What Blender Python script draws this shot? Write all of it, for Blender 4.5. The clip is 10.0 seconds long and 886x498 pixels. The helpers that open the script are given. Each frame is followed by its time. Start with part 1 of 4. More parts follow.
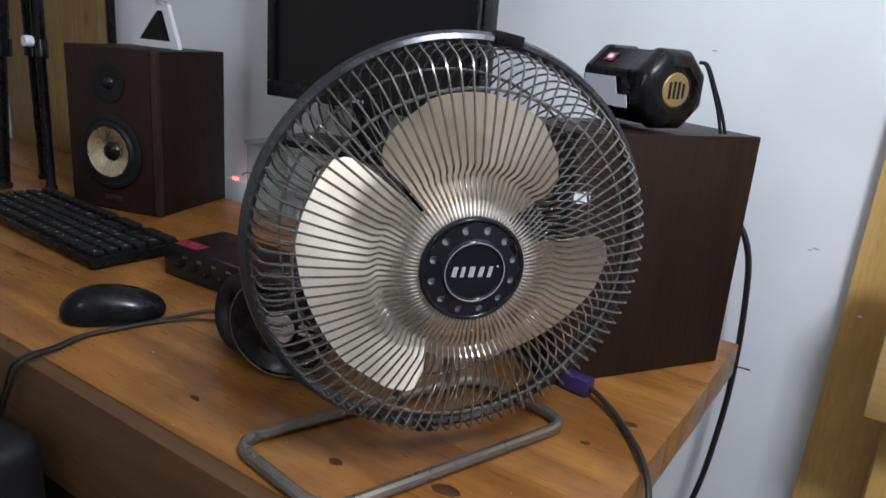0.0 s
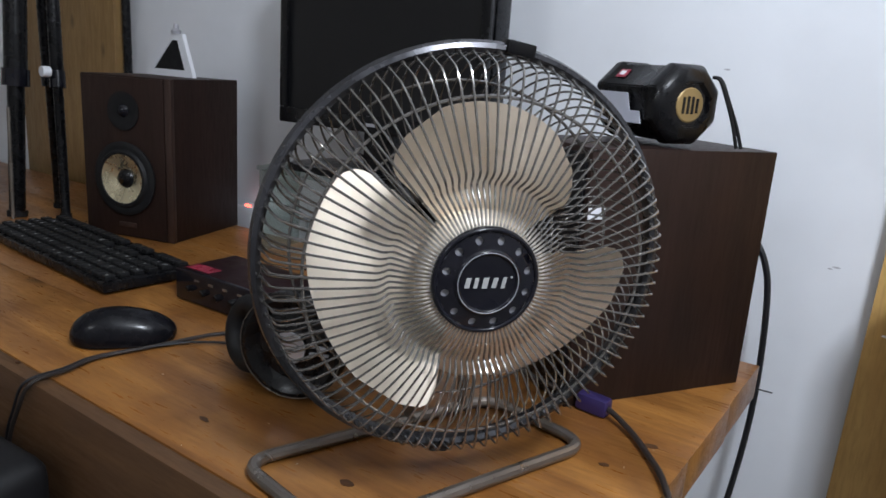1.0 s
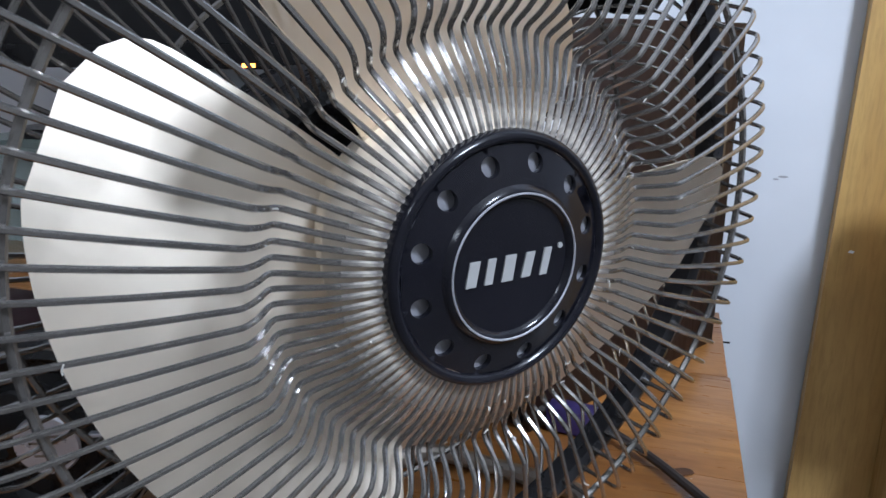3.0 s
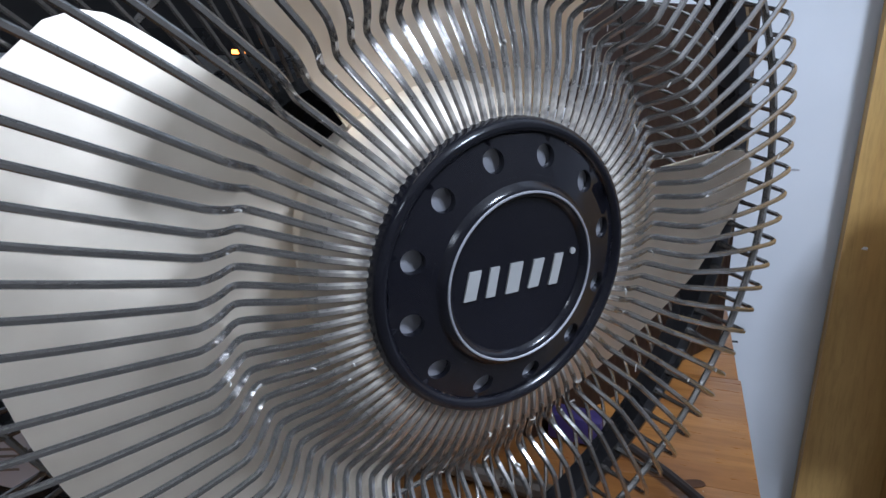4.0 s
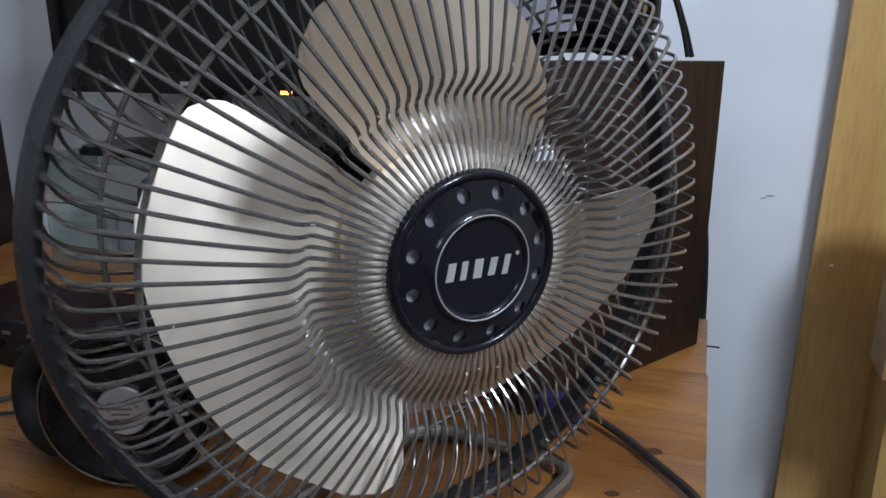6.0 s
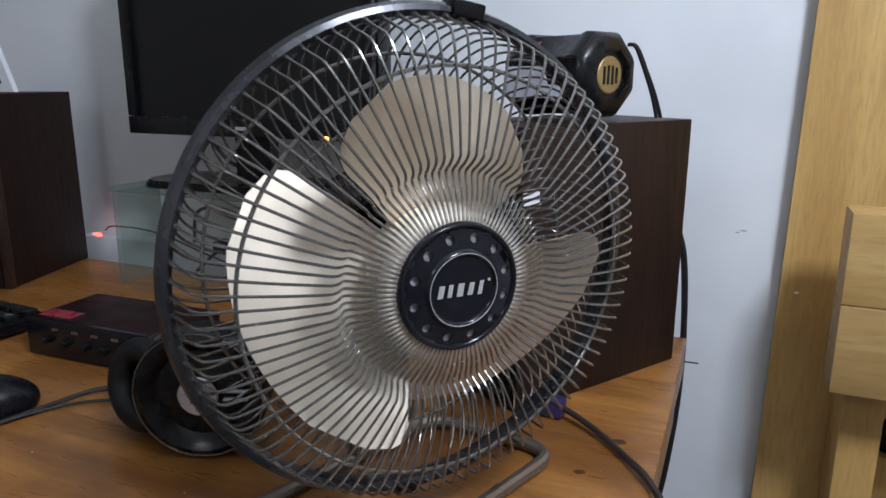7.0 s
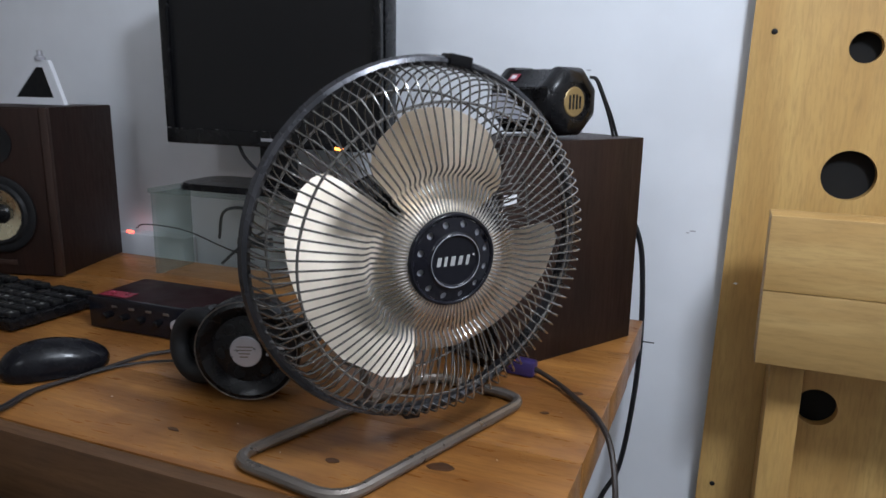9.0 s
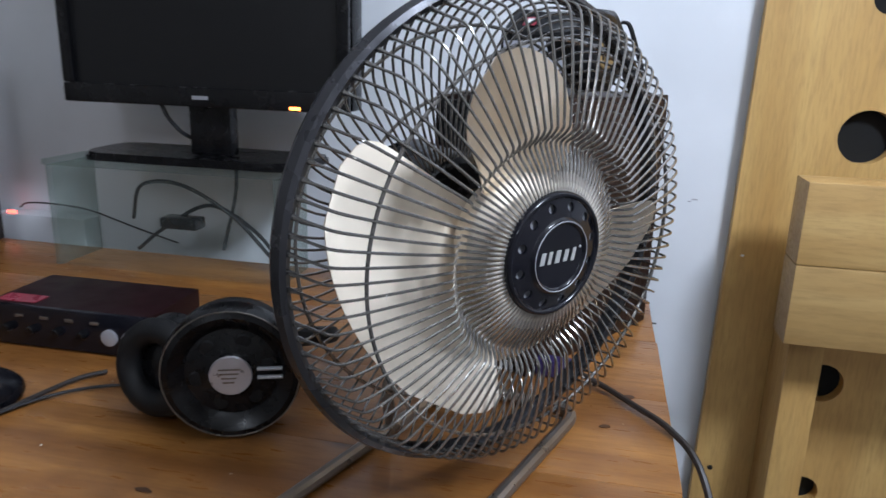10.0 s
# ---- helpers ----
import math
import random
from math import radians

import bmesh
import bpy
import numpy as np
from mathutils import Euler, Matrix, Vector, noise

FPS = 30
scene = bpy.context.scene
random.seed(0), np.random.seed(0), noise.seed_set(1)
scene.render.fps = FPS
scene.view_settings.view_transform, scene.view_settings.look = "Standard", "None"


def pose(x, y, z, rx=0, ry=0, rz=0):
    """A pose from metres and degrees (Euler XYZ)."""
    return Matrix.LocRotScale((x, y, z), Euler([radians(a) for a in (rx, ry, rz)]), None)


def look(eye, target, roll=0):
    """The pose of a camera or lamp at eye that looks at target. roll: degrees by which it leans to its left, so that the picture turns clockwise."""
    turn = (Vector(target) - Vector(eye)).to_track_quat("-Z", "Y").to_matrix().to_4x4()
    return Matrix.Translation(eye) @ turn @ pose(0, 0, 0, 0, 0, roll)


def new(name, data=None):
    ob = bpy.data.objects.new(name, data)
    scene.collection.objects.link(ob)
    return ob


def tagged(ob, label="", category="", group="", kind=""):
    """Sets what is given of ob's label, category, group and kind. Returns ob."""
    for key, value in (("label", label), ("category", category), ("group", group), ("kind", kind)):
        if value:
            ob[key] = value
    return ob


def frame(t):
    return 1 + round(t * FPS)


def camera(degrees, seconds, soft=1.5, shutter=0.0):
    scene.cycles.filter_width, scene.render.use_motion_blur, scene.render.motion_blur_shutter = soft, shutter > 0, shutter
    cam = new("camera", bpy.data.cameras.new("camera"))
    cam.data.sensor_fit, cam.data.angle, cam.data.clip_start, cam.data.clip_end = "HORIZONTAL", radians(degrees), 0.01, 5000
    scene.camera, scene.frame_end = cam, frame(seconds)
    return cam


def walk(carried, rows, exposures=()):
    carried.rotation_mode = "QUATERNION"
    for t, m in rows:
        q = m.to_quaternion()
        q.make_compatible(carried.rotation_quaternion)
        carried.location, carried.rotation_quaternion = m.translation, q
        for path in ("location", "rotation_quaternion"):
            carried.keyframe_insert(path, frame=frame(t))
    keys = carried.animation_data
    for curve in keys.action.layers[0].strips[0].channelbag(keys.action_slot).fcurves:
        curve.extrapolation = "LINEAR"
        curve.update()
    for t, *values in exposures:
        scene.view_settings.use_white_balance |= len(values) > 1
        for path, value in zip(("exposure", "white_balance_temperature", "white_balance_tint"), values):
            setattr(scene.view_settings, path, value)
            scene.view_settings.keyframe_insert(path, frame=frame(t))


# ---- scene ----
cam = camera(63.8, 10.0, shutter=0.3)
PATH = [
    (0, (0.251, -0.42, 1.111), (-0.805, 1.179, 0.539), 4.6),
    (0.5, (0.249, -0.405, 1.099), (-0.866, 1.185, 0.62), 5.0),
    (1, (0.249, -0.415, 1.093), (-0.855, 1.18, 0.608), 3.9),
    (1.5, (0.196, -0.377, 1.075), (-0.695, 1.343, 0.577), 4.1),
    (2, (0.106, -0.31, 1.049), (-0.667, 1.457, 0.517), 1.8),
    (2.5, (0.062, -0.24, 1.02), (-0.567, 1.577, 0.47), 0.4),
    (3, (0.043, -0.196, 1.013), (-0.548, 1.633, 0.459), -0.1),
    (4.5, (0.035, -0.168, 1.008), (-0.553, 1.652, 0.422), 0.3),
    (5, (0.041, -0.186, 1.017), (-0.561, 1.633, 0.446), 0.3),
    (5.5, (0.059, -0.218, 1.024), (-0.567, 1.598, 0.467), -0.2),
    (5.7, (0.067, -0.236, 1.026), (-0.575, 1.578, 0.483), -0.2),
    (6.8, (0.135, -0.354, 1.065), (-0.6, 1.443, 0.585), 0.3),
    (7, (0.146, -0.376, 1.071), (-0.605, 1.419, 0.605), 0.2),
    (7.5, (0.176, -0.434, 1.083), (-0.624, 1.346, 0.646), 0.7),
    (7.7, (0.186, -0.455, 1.085), (-0.636, 1.317, 0.659), 0.7),
    (8, (0.197, -0.486, 1.089), (-0.644, 1.28, 0.674), 0.7),
    (8.5, (0.223, -0.537, 1.094), (-0.634, 1.216, 0.659), 1.1),
    (8.8, (0.225, -0.544, 1.096), (-0.569, 1.239, 0.659), 0.8),
    (9, (0.208, -0.533, 1.089), (-0.528, 1.274, 0.648), 0.9),
    (9.2, (0.177, -0.518, 1.077), (-0.505, 1.301, 0.601), 0.9),
    (9.5, (0.109, -0.484, 1.078), (-0.486, 1.366, 0.604), 1.0),
    (9.8, (0.056, -0.454, 1.07), (-0.465, 1.412, 0.572), 1.5),
    (10, (0.02, -0.428, 1.069), (-0.388, 1.456, 0.537), 1.7),
]
walk(cam, [(t, look(eye, target, roll)) for t, eye, target, roll in PATH],
     exposures=[(0, 0.0, 6560, 10), (1.5, 0.0, 6560, 10), (2.0, 0.25, 6420, 10), (2.5, 0.25, 6160, 10), (3.0, 0.05, 5950, 10), (3.6, -0.1, 5850, 10), (4.5, -0.3, 5800, 10),
                (5.0, -0.4, 5800, 10), (5.5, -0.4, 5850, 10), (6.4, -0.2, 6260, 10), (7.0, -0.12, 6360, 10), (8.5, -0.14, 6450, 10), (9.5, 0.0, 6250, 10), (10.0, 0.1, 6130, 10)])

# ---- light ----
world = bpy.data.worlds.new("room_dark")
scene.world = world
world.use_nodes = True
world.node_tree.nodes["Background"].inputs[0].default_value = (0.55, 0.62, 0.75, 1)
world.node_tree.nodes["Background"].inputs[1].default_value = 0.016

LAMP = (0.68, -0.38, 1.89)
SIDE_LAMP = (-0.34, -1.40, 1.80)
for spot, watts in ((LAMP, 93.0), (SIDE_LAMP, 12.0)):
    bulb = bpy.data.lights.new("bulb_light", "POINT")
    bulb.energy, bulb.shadow_soft_size, bulb.color = watts, 0.11, (0.80, 0.88, 1.0)
    new("bulb_light", bulb).location = spot


# ---- materials ----
def rgb(c):
    return (c[0], c[1], c[2], 1.0)


class Mat:
    """A small builder for node materials."""

    def __init__(self, name, color, rough=0.5, metal=0.0, coat=0.0):
        self.m = bpy.data.materials.new(name)
        self.m.use_nodes = True
        self.t = self.m.node_tree
        self.b = self.t.nodes["Principled BSDF"]
        self.b.inputs["Base Color"].default_value = rgb(color)
        self.b.inputs["Roughness"].default_value = rough
        self.b.inputs["Metallic"].default_value = metal
        self.b.inputs["Coat Weight"].default_value = coat
        self.color = None
        self.base = color

    def node(self, kind, **values):
        n = self.t.nodes.new(kind)
        for k, v in values.items():
            n.inputs[k].default_value = v
        return n

    def link(self, a, b):
        self.t.links.new(a, b)

    def coords(self, scale=(1, 1, 1), which="Object", turn=(0, 0, 0)):
        c = self.t.nodes.new("ShaderNodeTexCoord")
        mp = self.t.nodes.new("ShaderNodeMapping")
        mp.inputs["Scale"].default_value = scale
        mp.inputs["Rotation"].default_value = turn
        self.link(c.outputs[which], mp.inputs["Vector"])
        return mp.outputs[0]

    def noise(self, scale, detail=4.0, vec=None, rough=0.55, dist=0.0):
        n = self.node("ShaderNodeTexNoise", Scale=scale, Detail=detail, Roughness=rough, Distortion=dist)
        self.link(vec if vec is not None else self.coords(), n.inputs["Vector"])
        return n.outputs["Fac"]

    def ramp(self, fac, stops):
        r = self.t.nodes.new("ShaderNodeValToRGB")
        e = r.color_ramp.elements
        while len(e) < len(stops):
            e.new(0.5)
        for el, (p, c) in zip(e, stops):
            el.position = p
            el.color = rgb(c) if isinstance(c, tuple) else (c, c, c, 1)
        self.link(fac, r.inputs[0])
        return r.outputs[0]

    def mix(self, fac, a, b, blend="MIX"):
        n = self.t.nodes.new("ShaderNodeMix")
        n.data_type, n.blend_type = "RGBA", blend
        for s, v in ((n.inputs[0], fac), (n.inputs[6], a), (n.inputs[7], b)):
            if isinstance(v, (int, float)):
                s.default_value = v
            elif isinstance(v, tuple):
                s.default_value = rgb(v)
            else:
                self.link(v, s)
        return n.outputs[2]

    def paint(self, out):
        self.link(out, self.b.inputs["Base Color"])
        return self

    def rough(self, fac, lo, hi):
        self.link(self.ramp(fac, [(0.3, lo), (0.7, hi)]), self.b.inputs["Roughness"])
        return self

    def bump(self, fac, strength=0.2, distance=0.001):
        n = self.node("ShaderNodeBump", Strength=strength, Distance=distance)
        self.link(fac, n.inputs["Height"])
        self.link(n.outputs[0], self.b.inputs["Normal"])
        return self

    def random(self):
        return self.t.nodes.new("ShaderNodeObjectInfo").outputs["Random"]


def plain(name, color, rough=0.5, metal=0.0, coat=0.0, spot=0.35, scale=60.0, bump=0.08, sheen=0.5):
    """A near plain surface with fine grain, blotches and uneven gloss."""
    m = Mat(name, color, rough, metal, coat)
    m.b.inputs["Specular IOR Level"].default_value = sheen
    n1, n2 = m.noise(scale, 5), m.noise(scale * 0.12, 3)
    dark = tuple(c * (1 - spot) for c in color)
    light = tuple(min(1, c * (1 + spot * 0.6)) for c in color)
    m.paint(m.mix(m.ramp(n2, [(0.35, 0.0), (0.65, 1.0)]), dark, light))
    m.rough(n1, max(0.03, rough - 0.08), min(1, rough + 0.1))
    if bump:
        m.bump(n1, bump, 0.0006)
    return m.m


def wood(name, light, dark, along="x", rough=0.42, knots=True, vary=0.35, ring=1.0, sheen=0.5, stain=0.5):
    """Oiled pine or stained veneer: long streaks along one axis, knots, stains, a tone of its own for each board."""
    m = Mat(name, light, rough)
    m.b.inputs["Specular IOR Level"].default_value = sheen
    s = {"x": (1.6, 14, 14), "y": (14, 1.6, 14), "z": (14, 14, 1.6)}[along]
    info = m.random()
    off = m.node("ShaderNodeVectorMath")
    off.operation = "ADD"
    sep = m.t.nodes.new("ShaderNodeCombineXYZ")
    mul = m.node("ShaderNodeMath")
    mul.operation, mul.inputs[1].default_value = "MULTIPLY", 37.0
    m.link(info, mul.inputs[0])
    for k in range(3):
        m.link(mul.outputs[0], sep.inputs[k])
    m.link(m.coords(s), off.inputs[0])
    m.link(sep.outputs[0], off.inputs[1])
    vec = off.outputs[0]
    broad = m.noise(2.2 * ring, 3, vec, 0.5, 0.6)
    fine = m.noise(14.0, 5, vec, 0.65, 0.3)
    grain = m.mix(m.ramp(broad, [(0.3, 0.0), (0.7, 1.0)]), light, dark)
    grain = m.mix(m.ramp(fine, [(0.45, 0.0), (0.8, 0.55)]), grain, tuple(c * 0.55 for c in dark))
    blot = m.noise(6.0, 5, None, 0.6, 0.5)
    grain = m.mix(m.ramp(blot, [(0.46, 0.0), (0.74, stain)]), grain, tuple(c * 0.75 for c in dark))
    if knots:
        v = m.node("ShaderNodeTexVoronoi", Scale=1.0)
        ks = {"x": (5.0, 11, 11), "y": (11, 5.0, 11), "z": (11, 11, 5.0)}[along]
        off2 = m.node("ShaderNodeVectorMath")
        off2.operation = "ADD"
        m.link(m.coords(ks), off2.inputs[0])
        m.link(sep.outputs[0], off2.inputs[1])
        m.link(off2.outputs[0], v.inputs["Vector"])
        grain = m.mix(m.ramp(v.outputs["Distance"], [(0.04, 0.85), (0.13, 0.0)]), grain, tuple(c * 0.28 for c in dark))
    tone = m.ramp(info, [(0.0, 1.0 - vary), (1.0, 1.0)])
    grain = m.mix(1.0, grain, tone, "MULTIPLY")
    m.paint(grain)
    m.rough(fine, rough - 0.1, rough + 0.15)
    m.bump(fine, 0.15, 0.0006)
    return m.m


PINE = wood("pine_desk", (0.375, 0.166, 0.040), (0.185, 0.069, 0.015), "x", 0.33, vary=0.15, sheen=0.6, stain=0.95)
# desk pine darkened: the shade of the front faces is in the colour
PINE_SHADED = wood("pine_front", (0.12, 0.058, 0.022), (0.075, 0.034, 0.013), "x", 0.5, vary=0.2)
PINE_PANEL = wood("pine_panel", (0.63, 0.40, 0.14), (0.49, 0.28, 0.085), "z", 0.45, knots=False, vary=0.1, ring=0.6)
PINE_BLOCK = wood("pine_block", (0.58, 0.38, 0.15), (0.46, 0.27, 0.09), "x", 0.45, vary=0.25)
PALE_KNOT = plain("brown_knot", (0.20, 0.10, 0.035), 0.5, spot=0.5, scale=200)
KNOT = plain("dark_knot", (0.065, 0.026, 0.010), 0.5, spot=0.5, scale=200)
VENEER = wood("walnut_veneer", (0.025, 0.0105, 0.0072), (0.014, 0.0062, 0.0044), "z", 0.5, knots=False, vary=0.1, sheen=0.3)
EDGE = wood("veneer_corner", (0.045, 0.023, 0.017), (0.028, 0.014, 0.010), "z", 0.4, knots=False, vary=0.1)
WALL = plain("white_wall_paint", (0.74, 0.76, 0.80), 0.75, spot=0.05, scale=45, bump=0.12)
ROOM = plain("beige_wall_paint", (0.52, 0.50, 0.47), 0.75, spot=0.08, scale=45, bump=0.12)
CEIL = plain("ceiling_paint", (0.72, 0.71, 0.69), 0.8, spot=0.05)
FLOOR = plain("cement_floor", (0.20, 0.185, 0.17), 0.5, spot=0.3, scale=20)
BLACK = plain("black_plastic", (0.005, 0.005, 0.006), 0.26, spot=0.3, sheen=0.3)
GLOSS = plain("black_gloss_plastic", (0.008, 0.008, 0.012), 0.16, spot=0.2, bump=0.0, sheen=0.35)
MOUSE = plain("mouse_plastic", (0.006, 0.006, 0.008), 0.24, spot=0.2, bump=0.0, sheen=0.2)
RUBBER = plain("black_rubber", (0.007, 0.007, 0.008), 0.6, spot=0.3, sheen=0.3)
SCREEN = Mat("dark_screen", (0.003, 0.003, 0.004), 0.4).m
BEZEL = plain("monitor_bezel", (0.005, 0.005, 0.006), 0.22, spot=0.2, bump=0.0, sheen=0.4)
CABLE = plain("cable_jacket", (0.010, 0.010, 0.013), 0.45, spot=0.3)
CABLE_BROWN = plain("dusty_cable_jacket", (0.022, 0.016, 0.014), 0.5, spot=0.4)
PURPLE = plain("purple_plastic", (0.030, 0.02, 0.09), 0.4, spot=0.2)
MAROON = plain("maroon_lacquer", (0.014, 0.004, 0.005), 0.42, sheen=0.2, spot=0.12, scale=30)
RED = plain("red_plastic", (0.30, 0.03, 0.055), 0.3)
WHITE = plain("white_plastic", (0.75, 0.76, 0.80), 0.4, spot=0.05)
PAPER = plain("grey_paper_label", (0.55, 0.57, 0.66), 0.6, spot=0.08)
# near-black colour for the shade seen through the panel's holes
HOLE_SHADE = Mat("hole_shade_black", (0.003, 0.003, 0.003), 0.9).m
SILVER = plain("printed_silver", (0.38, 0.38, 0.375), 0.4, spot=0.1, bump=0.0)
GOLD = plain("gold_print", (0.30, 0.205, 0.085), 0.42, 0.3, spot=0.2)
CONE = plain("woofer_cone", (0.74, 0.66, 0.46), 0.27, 0.9, spot=0.15, scale=90)
GREYDISC = plain("brushed_grey", (0.46, 0.46, 0.50), 0.35, 0.4, spot=0.2)
CUPDISC = plain("satin_grey_print", (0.55, 0.55, 0.60), 0.32, 0.6, spot=0.2)
STEEL = plain("worn_grey_steel", (0.24, 0.21, 0.185), 0.32, 0.75, spot=0.45, scale=45, bump=0.15)
RIMBAND = plain("dark_painted_steel", (0.050, 0.050, 0.056), 0.26, 0.6, spot=0.4, scale=50)
OLDWOOD = wood("old_post_wood", (0.44, 0.27, 0.10), (0.32, 0.18, 0.06), "z", 0.5)


def make_wire():
    """Dark lacquered wire, dusty round the middle."""
    m = Mat("lacquered_wire", (0.05, 0.05, 0.05), 0.25, 0.8)
    c = m.t.nodes.new("ShaderNodeTexCoord")
    ln = m.node("ShaderNodeVectorMath")
    ln.operation = "LENGTH"
    m.link(c.outputs["Object"], ln.inputs[0])
    near = m.ramp(ln.outputs["Value"], [(0.043, 0.9), (0.054, 0.03)])
    d = m.noise(420, 4)
    dust = m.mix(1.0, near, m.ramp(d, [(0.35, 0.15), (0.65, 1.0)]), "MULTIPLY")
    m.paint(m.mix(dust, m.mix(m.noise(25, 2), (0.13, 0.127, 0.127), (0.30, 0.28, 0.262)), (0.50, 0.45, 0.385)))
    inv = m.ramp(dust, [(0.0, 0.8), (0.6, 0.05)])
    m.link(inv, m.b.inputs["Metallic"])
    m.link(m.ramp(dust, [(0.0, 0.2), (0.6, 0.7)]), m.b.inputs["Roughness"])
    m.b.inputs["Coat Weight"].default_value = 0.7
    m.b.inputs["Coat Roughness"].default_value = 0.08
    m.bump(d, 0.3, 0.0004)
    return m.m


def make_blade():
    """Spun aluminium, brushed round the axis, with a film of dust."""
    m = Mat("brushed_aluminium", (0.55, 0.52, 0.47), 0.36, 0.95)
    b = m.noise(26, 4)
    m.paint(m.mix(m.ramp(b, [(0.35, 0.0), (0.7, 1.0)]), (0.87, 0.78, 0.66), (0.77, 0.68, 0.565)))
    m.rough(m.noise(90, 4), 0.46, 0.56)
    m.bump(m.noise(300, 3), 0.06, 0.0003)
    m.b.inputs["Anisotropic"].default_value = 0.4
    return m.m


def make_glass(name, tint, haze, film_color):
    """Thin old sheet glass: clear with a green tint, a film of dust and a sheen."""
    m = Mat(name, tint, 0.08)
    clear = m.t.nodes.new("ShaderNodeBsdfTransparent")
    clear.inputs[0].default_value = rgb(tint)
    film = m.ramp(m.noise(9, 4), [(0.3, haze * 0.6), (0.75, haze * 1.5)])
    mx = m.t.nodes.new("ShaderNodeMixShader")
    m.link(film, mx.inputs[0])
    m.link(clear.outputs[0], mx.inputs[1])
    m.b.inputs["Base Color"].default_value = rgb(film_color)
    m.link(m.b.outputs[0], mx.inputs[2])
    m.link(mx.outputs[0], m.t.nodes["Material Output"].inputs[0])
    return m.m


def make_glow(name, color, strength):
    m = Mat(name, color, 0.4)
    m.b.inputs["Emission Color"].default_value = rgb(color)
    m.b.inputs["Emission Strength"].default_value = strength
    return m.m


LINT = plain("pale_lint", (0.62, 0.60, 0.56), 0.9, spot=0.1, bump=0.0)
WIRE = make_wire()
BLADE = make_blade()
GLASS = make_glass("green_tinted_glass", (0.80, 0.85, 0.825), 0.13, (0.26, 0.285, 0.275))
PANE = make_glass("thin_clear_pane", (0.96, 0.98, 0.97), 0.03, (0.5, 0.55, 0.52))
LED_RED = make_glow("red_led", (1.0, 0.08, 0.05), 6.0)
LED_ORANGE = make_glow("orange_led", (1.0, 0.25, 0.04), 10.0)
BULB = make_glow("lamp_glass", (1.0, 0.95, 0.88), 20.0)


# ---- mesh helpers ----
def thing(name, m, label, category, group="", kind=""):
    ob = new(name)
    ob.empty_display_size = 0.02
    ob.matrix_world = m
    return tagged(ob, label, category, group, kind)


def finish(name, bm, material, smooth=35):
    me = bpy.data.meshes.new(name)
    bmesh.ops.recalc_face_normals(bm, faces=bm.faces)
    bm.to_mesh(me)
    bm.free()
    me.materials.append(material)
    if smooth:
        for p in me.polygons:
            p.use_smooth = True
        me.set_sharp_from_angle(angle=radians(smooth))
    return me


def part(name, bm, material, parent, label="", m=None, smooth=35):
    ob = new(name, finish(name, bm, material, smooth))
    ob.parent = parent
    if m is not None:
        ob.matrix_basis = m
    return tagged(ob, label)


def again(ob, m, parent=None):
    """Another piece on the same mesh."""
    o = new(ob.name.split(".")[0], ob.data)
    o.parent = parent or ob.parent
    o.matrix_basis = m
    if "label" in ob:
        o["label"] = ob["label"]
    return o


def solid(name, bm, material, label, category, m=None, kind="", group="", smooth=35):
    ob = new(name, finish(name, bm, material, smooth))
    if m is not None:
        ob.matrix_world = m
    return tagged(ob, label, category, group, kind)


def box(x0, x1, y0, y1, z0, z1, bevel=0.0, segs=2):
    bm = bmesh.new()
    bmesh.ops.create_cube(bm, size=1.0)
    for v in bm.verts:
        v.co = ((x0 + x1) / 2 + v.co.x * (x1 - x0), (y0 + y1) / 2 + v.co.y * (y1 - y0), (z0 + z1) / 2 + v.co.z * (z1 - z0))
    if bevel:
        bmesh.ops.bevel(bm, geom=list(bm.edges), offset=bevel, segments=segs, affect="EDGES", profile=0.6)
    return bm


def lathe(profile, n=48, axis="z", closed=False):
    """Spin (radius, height) points round z (or another axis)."""
    bm = bmesh.new()
    rings = []
    for r, h in profile:
        if r < 1e-6:
            rings.append([bm.verts.new((0, 0, h))])
        else:
            rings.append([bm.verts.new((r * math.cos(2 * math.pi * k / n), r * math.sin(2 * math.pi * k / n), h)) for k in range(n)])
    pairs = list(zip(rings, rings[1:])) + ([(rings[-1], rings[0])] if closed else [])
    for a, b in pairs:
        for k in range(n):
            q = [a[k % len(a)], a[(k + 1) % len(a)], b[(k + 1) % len(b)], b[k % len(b)]]
            q = list(dict.fromkeys(q))
            if len(q) > 2:
                bm.faces.new(q)
    return bm


